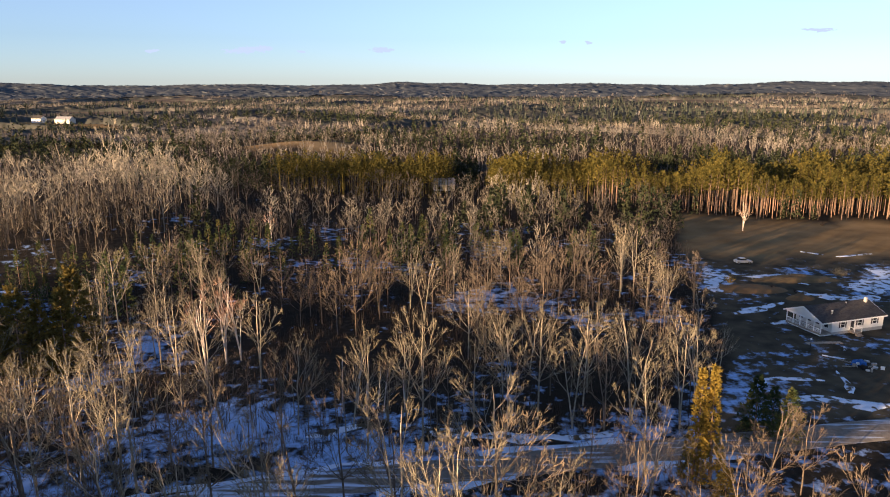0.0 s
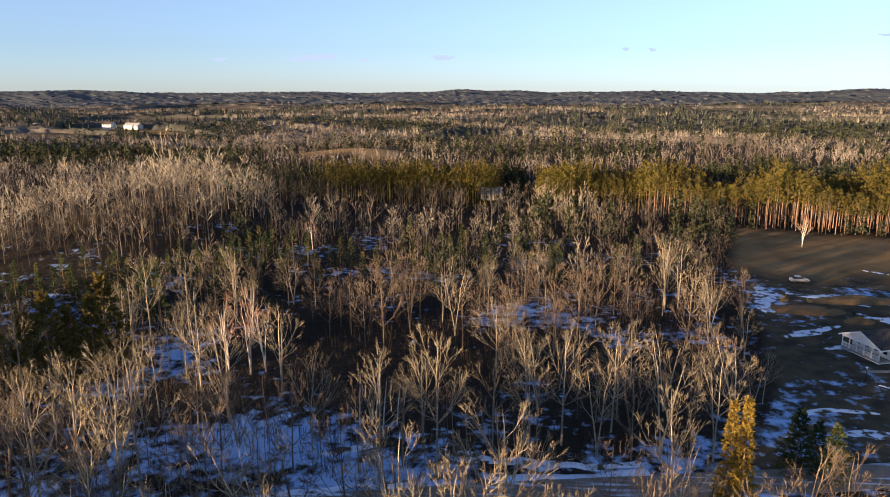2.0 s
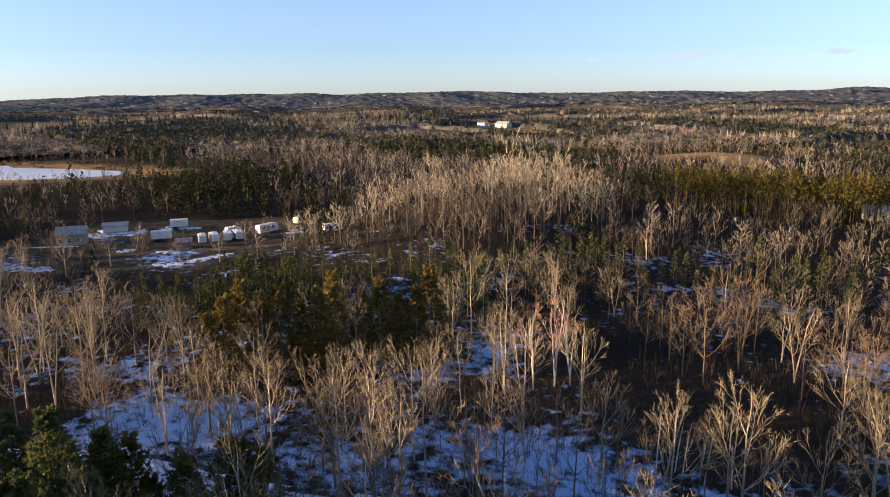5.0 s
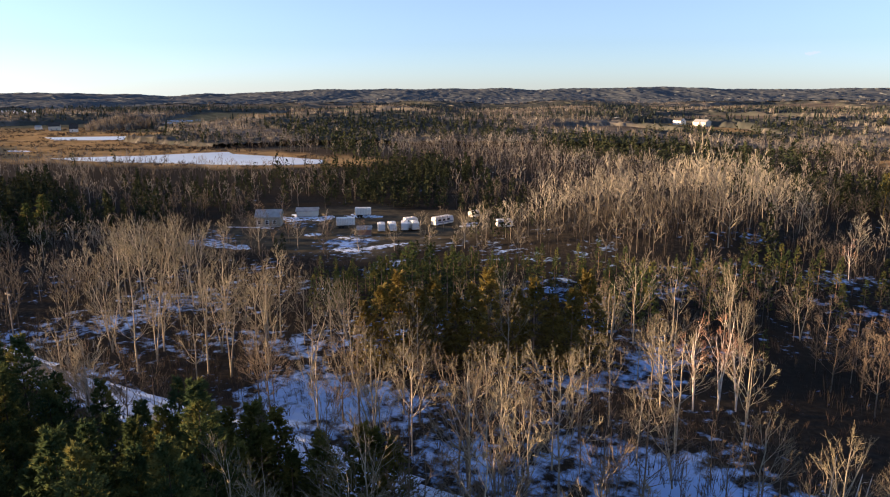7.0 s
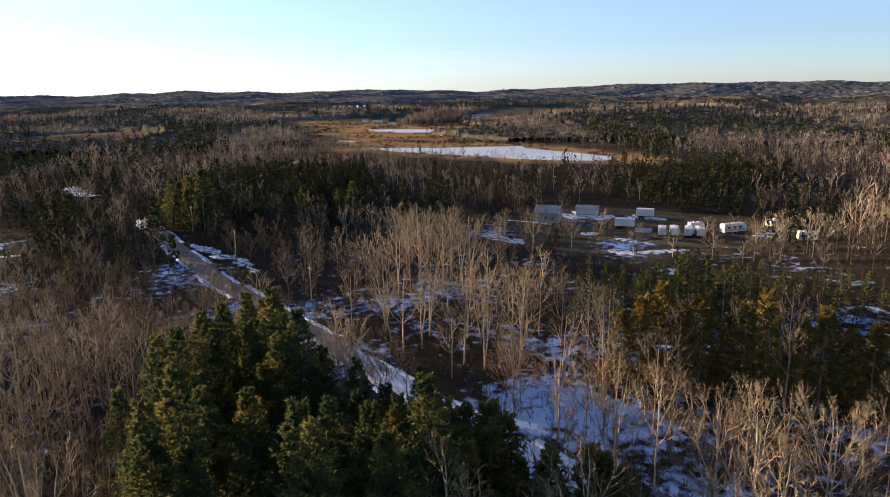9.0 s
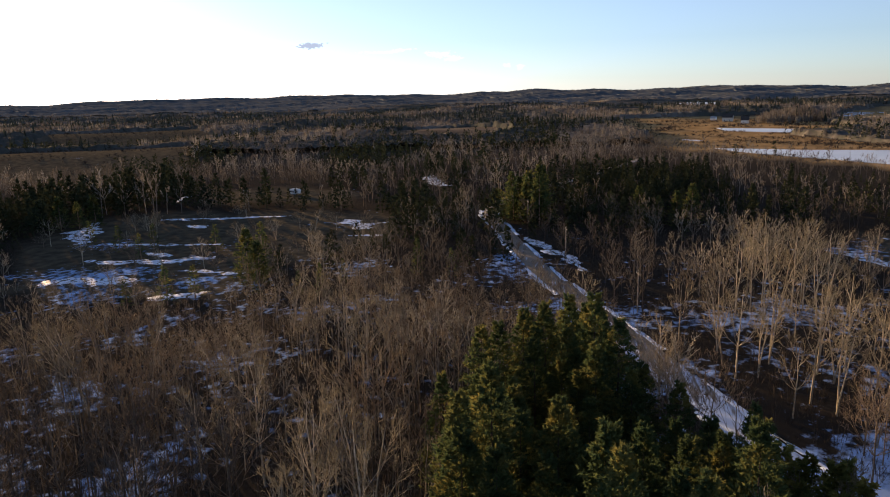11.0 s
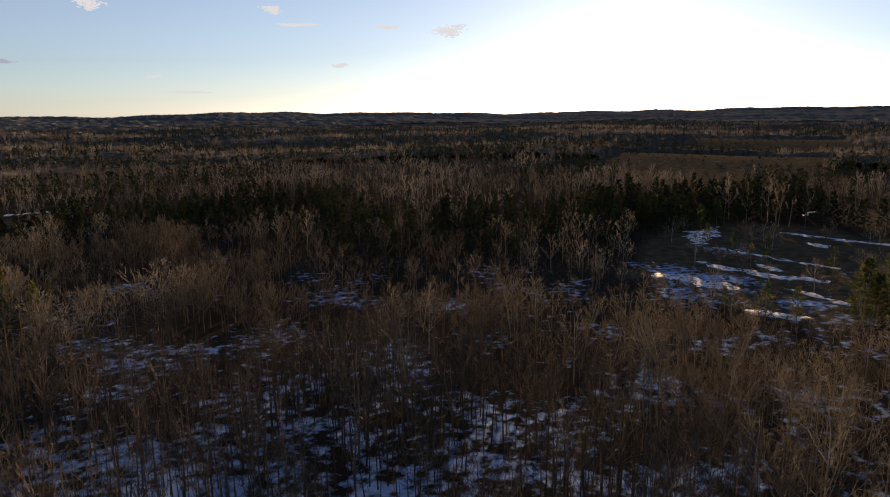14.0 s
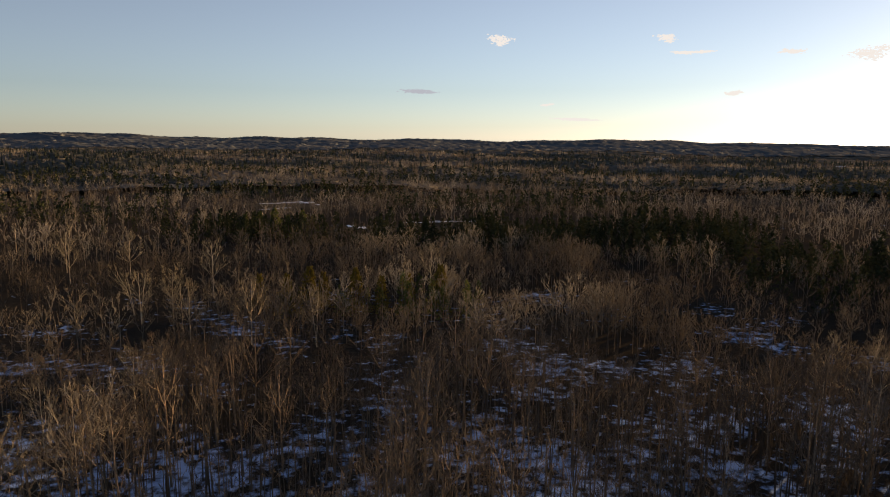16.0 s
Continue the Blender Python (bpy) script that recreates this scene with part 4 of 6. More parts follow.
stuff("island_woods", np.column_stack([isle, ground_z(isle[:, 0], isle[:, 1])]), FANS, "hazy_far_twig", "grey leafless woods between the marsh ponds", 24, (1.0, 1.4), dim=0.25)
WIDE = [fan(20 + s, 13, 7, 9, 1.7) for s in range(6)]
stuff("skyline_woods", spots(1750, 3300, 34, 10, keep=leafy), WIDE, "hazy_skyline_twig", "woods of the far hills under the skyline", 10, (0.8, 1.3))


def canopy(name, r0, r1, rings, spokes, seed, mat, label, high, low=0.6):
    """The closed roof of far woods: an uneven sheet of crowns that sinks away over fields and water."""
    g = np.random.default_rng(seed)
    rad, yaw = np.geomspace(r0, r1, rings), np.radians(np.linspace(-46, 218, spokes))
    rr, yy = np.meshgrid(rad, yaw, indexing="ij")
    rr = rr * (1 + g.uniform(-0.45, 0.45, rr.shape) * (rad[1] / rad[0] - 1))
    yy = yy + g.uniform(-0.45, 0.45, yy.shape) * (yaw[1] - yaw[0])
    x, y = CX - rr * np.sin(yy), CY + rr * np.cos(yy)
    needle = g.random(x.shape) < stand(x, y)
    h = high * g.uniform(low, 1.0, x.shape) ** np.where(needle, 1.5, 0.8) * (0.75 + 0.5 * np.clip(patches(x, y, 90, 41), 0, 1)) * np.where(needle, 1.2, 1.0)
    gone = in_any(x, y, ISLAND_WOODS) | in_any(x, y, LAKE, POND, FAR_POND, *OPEN) | (road_distance(x, y) < 8) | ((patches(x * 0.5, y, 420, 31) > 0.8) & (rr < 2200) & (y > -100))
    for _ in range(2):
        edge = np.pad(gone.astype(int), 1, mode="edge")
        gone = gone | (sum(edge[1 + a:1 + a + gone.shape[0], 1 + b:1 + b + gone.shape[1]] for a in (-1, 0, 1) for b in (-1, 0, 1)) > 4)
    h = np.where(gone, -3.0, h)
    v = np.stack([x, y, ground_z(x, y) + h], -1).reshape(-1, 3)
    i, j = np.meshgrid(np.arange(rings - 1), np.arange(spokes - 1), indexing="ij")
    a = i * spokes + j
    t = np.concatenate([np.stack([a, a + 1, a + spokes + 1], -1).reshape(-1, 3), np.stack([a, a + spokes + 1, a + spokes], -1).reshape(-1, 3)])
    t = t[(v[t][:, :, 2] > ground_z(v[t][:, :, 0], v[t][:, :, 1])).any(1)]
    me = mesh_np(name, v, t, mat)
    tint = np.where(needle, g.uniform(0.0, 0.22, x.shape), np.clip(0.34 + 0.45 * np.clip(patches(x, y * 1.4, 210, 51), 0, 1) + g.normal(0, 0.14, x.shape), 0.25, 1))
    me.attributes.new("tree_tint", "FLOAT", "POINT").data.foreach_set("value", tint.ravel().astype(np.float32))
    tagged(new(name, me), label, "woods", kind="stuff")


canopy("woods_canopy", 640, 2300, 200, 900, 25, "canopy", "closed canopy of far bare and needle woods", 5.5)
canopy("hill_woods", 2280, 4880, 75, 1500, 26, "hazy_hill_canopy", "woods over the far low hills, tinted blue-grey with haze", 7.0, 0.75)

# needle trees
BIG_PINES = [conifer(200 + s, 20, 5.4, base=0.03, boughs=150, tufts=22, size=0.46, droop=0.0, power=0.74, ragged=0.17, per=2, slim=0.24) for s in range(4)]
pine_pts = spots(20, 130, 4.8, 12, keep=lambda x, y, g: inside(PINE_GROVE, x, y))
plant("white_pine", BIG_PINES, ("shade_bark", "pine_needle"), "large dark green white pine with sunlit golden tips", "tree", "roadside pine grove", pine_pts, rng, (0.9, 1.22))
SMALL_PINES = [conifer(220 + s, 12, 2.6, base=0.06, boughs=40, tufts=7, size=0.7, droop=0.0, per=2, slim=0.2) for s in range(4)]
np_pts = spots(30, 190, 4.0, 13, keep=needled)
plant("young_pine", SMALL_PINES, ("pine_trunk", "pine_needle"), "young bushy pine standing among bare trees", "tree", "scattered young pines", np_pts[:250], rng, (0.75, 1.3))
GROUP_PINES = [conifer(320 + s, 12, 2.9, base=0.05, boughs=95, tufts=14, size=0.44, droop=0.0, per=2, power=0.68, slim=0.28, ragged=0.22) for s in range(3)]
ROADSIDE_PINES = [(-110, 119.5), (-106, 121.5), (-99, 120.5), (-95.5, 124), (-91, 126.5), (-112, 116), (-87, 128), (-102, 119), (-107, 117.5), (-104, 112), (-101, 112.5), (-97, 115), (-105, 115), (-100, 116), (-98, 118), (-95, 120), (-92, 122), (-88, 126), (-102, 116)]
GOLDEN_SOUTH = [(10, -109), (1, -99), (-5, -100), (-8, -105), (-17, -102), (-24, -105), (-31, -101), (-40, -104)]
DARK_GROUPS = [(-316, 70), (-304, 76), (-299, 81), (-304, 86), (-301, 122), (-295, 128), (-293, 134), (-298, 140), (-283, -108), (-278, -95), (-283, -91), (-289, -88), (-210, 11), (-208, 15), (-296, 70), (45, -256), (37, -250), (30, -250), (23, -246), (17, -250), (13, -258)]
BEND_PINES = [(-306, 78), (-300, 82), (-294, 86), (-311, 75), (-303, 87), (-316, 80)]
YARD_PINES = [(4, 160), (4.6, 156.5), (1, 158.5)]
SMALL_GOLDEN = [(-10.5, 138.5), (-66, 127), (-71, 126)]
PINE_GROUPS = ((YARD_PINES, 0.62, 1.3, "small dark pine beside the road by the lawn", "pines by the lawn", "pine_needle"), (SMALL_GOLDEN, 0.62, 1.3, "small bushy pine with golden tips by the road", "small golden pines", "gold_needle"), (BEND_PINES, 1.55, 1.15, "tall dark pine at the far bend of the road", "pines at the bend", "pine_needle"), (ROADSIDE_PINES, 0.92, 1.25, "bushy green pine with golden tips beside the road", "roadside young pines", "road_needle"), (GOLDEN, 1.25, 1.15, "bushy olive pine with golden sunlit tips", "golden pines by the road", "gold_needle"), (GOLDEN_SOUTH, 0.95, 1.2, "young pine with sunlit golden tips over bare woods", "golden pines in the woods", "plantation_needle"), (DARK_GROUPS, 1.0, 1.4, "dark spreading pine among bare trees", "dark pines", "pine_needle"))
for places, tall_by, wide_by, lab, grp, needles in PINE_GROUPS:
    first = []
    for k, (x, y) in enumerate(places):
        m = Matrix.Translation((x, y, float(ground_z(x, y)) - 0.05)) @ Matrix.Rotation(k * 1.9, 4, "Z")
        if k < 3:
            ob = thing("pine_tree", GROUP_PINES[k], ("pine_trunk", needles), lab, "tree", grp, m)
            first.append(ob)
        else:
            ob = copy_thing(first[k % 3], m)
        s = tall_by * (0.85 + 0.3 * ((k * 7) % 5) / 4)
        ob.scale = (s * wide_by, s * wide_by, s)
MID_PINE = [both(conifer(240 + s, 13, 2.8, base=0.1, boughs=28, tufts=2, size=1.3, per=2, trunk_sides=3, slim=0.42)) for s in range(6)]
belt_pts = spots(30, 260, 4.6, 53, keep=lambda x, y, g: inside(PINE_BELT, x, y))
plant("belt_pine", SMALL_PINES, ("pine_trunk", "pine_needle"), "dark green pine in a shaded belt before the yard", "tree", "shaded pine belt", belt_pts, rng, (1.0, 1.5))
stuff("needle_woods", np.concatenate([np_pts[250:], spots(190, 420, 5.9, 14, keep=needled)]), MID_PINE, "pine_far", "dark green needle trees among bare woods", 14, (0.7, 1.35))
FAR_PINE = [both(conifer(260 + s, 13, 2.8, base=0.05, boughs=12, tufts=2, size=2.1, per=1, slim=0.42, trunk_sides=3)) for s in range(6)]
stuff("distant_needle_woods", spots(420, 900, 8.5, 15, keep=needled), FAR_PINE, "pine_far", "distant dark stands of needle trees", 15, (0.7, 1.4))


def spire(seed, h, w):
    """A far needle tree: tiers of drooping points up to a narrow tip."""
    g = np.random.default_rng(seed)
    tri = Tri()
    for k in range(5):
        f = 0.1 + 0.17 * k
        for j in range(2 if k < 4 else 1):
            a, r = g.uniform(0, 6.28), w * (1.05 - f) * g.uniform(0.8, 1.2)
            d = np.array([math.cos(a) * r, math.sin(a) * r, 0])
            tri.add([np.array([0, 0, h * f]) + d, np.array([0, 0, h * (f - 0.05)]) - d, (0, 0, h * min(1.0, f + 0.36))], [(0, 1, 2)])
    return tri.arrays()


SPIRES = [spire(40 + s, 15, 2.6) for s in range(6)]
stuff("far_needle_woods", spots(880, 1900, 14, 16, keep=needled), SPIRES, "hazy_spruce", "far dark belts of needle trees", 16, (0.8, 1.4))

# pine plantation in rows
PLANT_PINES = [conifer(280 + s, 22, 2.8, base=0.48, boughs=28, tufts=6, size=0.95, droop=0.0, power=0.5, slim=0.22, trunk_sides=5, per=2) for s in range(5)]


def rows_in(poly, along, across, angle, seed):
    g = np.random.default_rng(seed)
    p = np.array(poly)
    c = p.mean(0)
    n = np.stack(np.meshgrid(np.arange(-60, 61), np.arange(-60, 61), indexing="ij"), -1).reshape(-1, 2) * (along, across)
    ca, sa = math.cos(angle), math.sin(angle)
    q = np.column_stack([n[:, 0] * ca - n[:, 1] * sa, n[:, 0] * sa + n[:, 1] * ca]) + c + g.normal(0, 0.35, (len(n), 2))
    q = q[inside(poly, q[:, 0], q[:, 1])]
    return np.column_stack([q, ground_z(q[:, 0], q[:, 1])])


pl = rows_in(PLANTATION, 3.0, 4.2, -0.12, 17)
pl = pl[np.argsort(np.hypot(pl[:, 0] - CX, pl[:, 1] - CY))]
plant("red_pine", PLANT_PINES, ("pine_trunk", "plantation_needle"), "tall plantation pine with a bare red trunk and high green crown", "tree", "pine plantation rows", pl[:300], rng, (0.9, 1.08))
stuff("plantation_pines", np.concatenate([pl[300:], rows_in(PLANTATION_WEST, 3.4, 4.2, -0.12, 18), rows_in(PLANTATION_MID, 3.2, 4.2, -0.12, 19)]), [both(conifer(290 + s, 22, 2.8, base=0.48, boughs=20, tufts=3, size=1.3, per=2, power=0.5, slim=0.25, trunk_sides=3)) for s in range(4)], "plantation_needle", "rows of dense green plantation pines", 17, (0.85, 1.05))

# single trees that stand out
for (x, y), k, s in (((-78.6, 183), 0, 1.0), ((-81, 180), 1, 0.92), ((-76.5, 184.5), 2, 0.85), ((-93, 273), 0, 0.7), ((54, 297), 1, 0.65)):
    ob = thing("white_birch", BIRCHES[k], ("birch_bark", "birch_twig"), "leafless white-barked birch catching the evening sun", "tree", "white birches", Matrix.Translation((x, y, float(ground_z(x, y)) - 0.05)) @ Matrix.Rotation(x, 4, "Z"))
    ob.scale = (s, s, s)
thing("broad_tree", bare_tree(905, 17, clear=0.24, spread=0.42, limbs=13, branches=7, subs=6, twigs=3, tw=0.05, r0=0.2, open_out=0.5), ("pale_bark", "aspen_twig"), "broad spreading leafless tree with cream limbs before the road", "tree", "", Matrix.Translation((-35, 141, float(ground_z(-35, 141)) - 0.05)))


def twin_cedar():
    """Two narrow columns grown together at the foot."""
    halves = [conifer(300 + s, 14.5 - 0.4 * s, 1.25, base=0.02, boughs=120, tufts=9, size=0.42, power=0.5, ragged=0.12, slim=0.26) for s in range(2)]
    for s, half in enumerate(halves):
        for v, _ in half:
            v += (0.75 - 1.5 * s, 0.2, 0)
            v[:, :2] *= 1 + 0.5 * np.clip(1 - v[:, 2:] / 7, 0, 1)
    out = []
    for k in range(2):
        (v, t), (v2, t2) = halves[0][k], halves[1][k]
        out.append((np.concatenate([v, v2]), np.concatenate([t, t2 + len(v)])))
    return out


thing("cedar_tree", twin_cedar(), ("pine_trunk", "cedar_needle"), "golden green columnar cedar with a twin top", "tree", "", Matrix.Translation((-10, 147, 0)))

BRUSH = [fan(60 + s, 1.7, 1.1, 9, 0.09) for s in range(6)]
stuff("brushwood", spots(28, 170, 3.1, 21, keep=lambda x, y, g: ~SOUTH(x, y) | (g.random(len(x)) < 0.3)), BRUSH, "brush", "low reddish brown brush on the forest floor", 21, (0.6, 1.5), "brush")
g = np.random.default_rng(77)
m_pts = np.column_stack([g.uniform(-1120, -410, 5200), g.uniform(165, 420, 5200)])
m_pts = m_pts[in_any(m_pts[:, 0], m_pts[:, 1], MARSH, MARSH_BACK) & ~in_any(m_pts[:, 0], m_pts[:, 1], LAKE, POND) & (patches(m_pts[:, 0], m_pts[:, 1], 70, 61) > 0.5)]
belt = np.column_stack([g.uniform(-690, -560, 900), g.uniform(250, 372, 900)])
belt = belt[(abs(belt[:, 0] + 640 - 0.55 * (belt[:, 1] - 300)) < 16) & ~inside(LAKE, belt[:, 0], belt[:, 1])]
m_pts = np.concatenate([m_pts, belt])
f_pts = np.column_stack([g.uniform(-1120, -430, 2600), g.uniform(-640, -180, 2600)])
f_pts = f_pts[in_any(f_pts[:, 0], f_pts[:, 1], FAR_FIELD, WEST_FIELDS) & (patches(f_pts[:, 0], f_pts[:, 1] * 2, 90, 63) > 0.52)]
m_pts = np.concatenate([m_pts, f_pts])
stuff("marsh_brush", np.column_stack([m_pts, ground_z(m_pts[:, 0], m_pts[:, 1])]), [fan(80 + s, 2.6, 3.0, 9, 0.5) for s in range(5)], "brush", "dark low brush in the tan marsh", 61, (0.6, 1.6), "brush")

for k, (x, y, s) in enumerate(((-243, -48, 0.75), (-234, -35, 0.7), (-246, -60, 0.8), (-250, -40, 0.7), (-244, -15, 0.75), (-252, -8, 0.6), (-188, 0, 0.8), (-194, 4, 0.7), (-236, 4, 0.95), (-229, 8, 0.8), (-184, -8, 0.6))):
    ob = thing("clearing_pine", SMALL_PINES[k % 4], ("pine_trunk", "pine_needle"), "dark bushy pine in a snow-streaked clearing", "tree", "clearing pines", Matrix.Translation((x, y, float(ground_z(x, y)) - 0.05)) @ Matrix.Rotation(k * 1.3, 4, "Z"))
    ob.scale = (s * 1.3, s * 1.3, s)

UNDER = [fan(90 + s, 5.5, 1.3, 10, 0.085) for s in range(8)]
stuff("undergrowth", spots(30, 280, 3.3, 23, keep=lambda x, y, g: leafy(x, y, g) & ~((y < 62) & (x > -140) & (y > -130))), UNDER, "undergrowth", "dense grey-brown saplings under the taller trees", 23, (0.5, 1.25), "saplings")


# dead snags leaning in the bare patch by the road
g = np.random.default_rng(91)
for x, y, h in ((-56, 165, 8.5), (-54, 166.5, 7), (-52.5, 164, 8), (-51, 167, 6), (-50, 165, 8.2), (-47, 166, 6.5)):
    tri = Tri()
    lean = g.normal(0, 0.13, 2) * h
    tri.tube([(0, 0, -0.1), (lean[0] * 0.4, lean[1] * 0.3, h * 0.5), (lean[0] * 0.8, lean[1] * 0.8, h * 0.85), (lean[0], lean[1], h)], [0.11, 0.085, 0.06], 6)
    for _ in range(3):
        z = h * g.uniform(0.4, 0.9)
        tri.tube([(lean[0] * z / h, lean[1] * z / h, z), (lean[0] * z / h + g.normal(0, 0.5), lean[1] * z / h + g.normal(0, 0.5), z + 0.5)], [0.03], 3)
    ob = new("dead_snag", mesh_np("dead_snag", *tri.arrays(), "birch_bark"))
    ob.matrix_basis = Matrix.Translation((x, y, float(ground_z(x, y))))
    tagged(ob, "bare leaning dead trunk, bleached grey by weather", "snag", "dead snags")


# ---- buildings and vehicles ----
MAT.update({
    "siding": material("white_siding", [(0.66, 0.65, 0.62), (0.76, 0.75, 0.72)], 0.8, 0.6, coarse=0.3, patch=(0.70, 0.68, 0.63)),
    "cream": material("cream_siding", [(0.52, 0.48, 0.40), (0.62, 0.58, 0.50)], 0.8, 0.65),
    "shingle": material("dark_shingles", [(0.035, 0.034, 0.034), (0.075, 0.07, 0.068)], 2.5, 0.9, bump=0.4),
    "tin": material("grey_tin", [(0.28, 0.28, 0.28), (0.40, 0.40, 0.40)], 0.6, 0.45, metal=0.3),
    "barn": material("barn_boards", [(0.22, 0.12, 0.09), (0.32, 0.20, 0.15)], 1.0, 0.85),
    "trim": material("white_trim", [(0.74, 0.74, 0.73), (0.82, 0.82, 0.81)], 2.0, 0.5),
    "shutter": material("dark_shutter", [(0.03, 0.032, 0.038), (0.05, 0.05, 0.055)], 4.0, 0.6),
    "glass": material("dark_window", [(0.015, 0.018, 0.022), (0.03, 0.033, 0.04)], 1.0, 0.08),
    "deck": material("worn_deck", [(0.20, 0.17, 0.14), (0.32, 0.28, 0.23)], 1.5, 0.85),
    "rubber": material("black_rubber", [(0.012, 0.012, 0.012), (0.03, 0.03, 0.03)], 6.0, 0.8),
    "paint_white": material("white_enamel", [(0.66, 0.67, 0.68), (0.78, 0.79, 0.80)], 0.7, 0.35, coarse=0.4, patch=(0.68, 0.67, 0.63)),
    "paint_silver": material("silver_enamel", [(0.42, 0.44, 0.46), (0.52, 0.54, 0.56)], 1.5, 0.3, metal=0.4),
    "stripe": material("blue_stripe", [(0.10, 0.14, 0.24), (0.16, 0.20, 0.32)], 2.0, 0.4),
    "tarp": material("blue_tarp", [(0.03, 0.10, 0.30), (0.06, 0.16, 0.42)], 1.5, 0.5, bump=0.4),
    "block": material("concrete_block", [(0.30, 0.29, 0.28), (0.40, 0.39, 0.37)], 1.5, 0.9),
    "board": material("weathered_board", [(0.26, 0.22, 0.17), (0.40, 0.35, 0.28)], 2.0, 0.85),
    "steel": material("galvanised_steel", [(0.34, 0.35, 0.36), (0.46, 0.47, 0.48)], 3.0, 0.4, metal=0.7),
})


def block(name, lo, hi, mat, parent, label="", bevel=0.02, seg=1):
    """A box between two corners, with softened edges."""
    bm = bmesh.new()
    bmesh.ops.create_cube(bm, size=1.0)
    for v in bm.verts:
        v.co = Vector([lo[k] + (v.co[k] + 0.5) * (hi[k] - lo[k]) for k in range(3)])
    if bevel:
        bmesh.ops.bevel(bm, geom=bm.edges[:], offset=min(bevel, 0.45 * min(hi[k] - lo[k] for k in range(3))), segments=seg, affect="EDGES", clamp_overlap=True)
    return part(name, bm, mat, parent, label)


def prism(name, outline, axis, a, b, mat, parent, label="", bevel=0.0):
    """An outline in the plane across the axis ('x' or 'y'), drawn out from a to b."""
    bm = bmesh.new()
    put = (lambda t, p: (t, p[0], p[1])) if axis == "x" else (lambda t, p: (p[0], t, p[1]))
    v0, v1 = [bm.verts.new(put(a, p)) for p in outline], [bm.verts.new(put(b, p)) for p in outline]
    bm.faces.new(v0)
    bm.faces.new(v1[::-1])
    n = len(outline)
    for k in range(n):
        bm.faces.new((v0[k], v1[k], v1[(k + 1) % n], v0[(k + 1) % n])[::-1])
    bmesh.ops.recalc_face_normals(bm, faces=bm.faces[:])
    if bevel:
        bmesh.ops.bevel(bm, geom=bm.edges[:], offset=bevel, segments=2, affect="EDGES", clamp_overlap=True)
    return part(name, bm, mat, parent, label)


def rod(name, p, q, r, mat, parent, label="", sides=10):
    bm = bmesh.new()
    p, q = Vector(p), Vector(q)
    bmesh.ops.create_cone(bm, cap_ends=True, segments=sides, radius1=r, radius2=r, depth=(q - p).length)
    m = Matrix.Translation((p + q) / 2) @ (q - p).to_track_quat("Z", "Y").to_matrix().to_4x4()
    bmesh.ops.transform(bm, matrix=m, verts=bm.verts[:])
    return part(name, bm, mat, parent, label)


def root_at(name, x, y, turn, label, category, group="", lift=0.0):
    ob = new(name)
    ob.matrix_basis = pose(x, y, float(ground_z(x, y)) + lift, 0, 0, turn)
    return tagged(ob, label, category, group)


def window(parent, x, z, w, h, y=0.0, shutters=True, axis="x"):
    """A framed pane on the wall at y (facing -y), or on the wall at x (facing -x) with axis 'y'."""
    def box(name, a0, a1, z0, z1, out, mat, to):
        if axis == "x":
            return block(name, (x + a0, y - out, z + z0), (x + a1, y + 0.05, z + z1), mat, to, bevel=0.0)
        return block(name, (y - out, x + a0, z + z0), (y + 0.05, x + a1, z + z1), mat, to, bevel=0.0)
    pane = box("window", -w / 2, w / 2, 0, h, 0.02, "glass", parent)
    for nm, a0, a1, z0, z1 in (("frame", -w / 2 - 0.1, -w / 2, -0.1, h + 0.1), ("frame", w / 2, w / 2 + 0.1, -0.1, h + 0.1), ("frame", -w / 2, w / 2, h, h + 0.1), ("sill", -w / 2, w / 2, -0.1, 0), ("glazing_bar", -w / 2, w / 2, h * 0.48, h * 0.52)):
        box(nm, a0, a1, z0, z1, 0.06, "trim", pane)
    if shutters:
        for s in (-1, 1):
            c = s * (w / 2 + 0.27)
            box("shutter", c - 0.16, c + 0.16, -0.08, h + 0.08, 0.04, "shutter", pane)


def gable_house(name, x, y, turn, length, depth, wall_h, rise, wall, roof, label, windows=(), eave=0.4, category="house"):
    """A plain gabled building: local x along the ridge, front at y = 0."""
    ob = root_at(name, x, y, turn, label, category)
    block("foundation", (0.05, 0.05, -0.4), (length - 0.05, depth - 0.05, 0.35), "block", ob)
    prism("wall", [(0, 0.35), (depth, 0.35), (depth, wall_h), (depth / 2, wall_h + rise), (0, wall_h)], "x", 0, length, wall, ob)
    k = rise / (depth / 2)
    for s in (0, 1):
        a, b = (-eave, depth / 2) if s == 0 else (depth / 2, depth + eave)
        za, zb = (wall_h - eave * k, wall_h + rise) if s == 0 else (wall_h + rise, wall_h - eave * k)
        prism("roof", [(a, za + 0.03), (b, zb + 0.03), (b, zb + 0.2), (a, za + 0.2)], "x", -eave, length + eave, roof, ob)
    for wx, wz, ww, wh in windows:
        window(ob, wx, wz, ww, wh, shutters=False)
    return ob


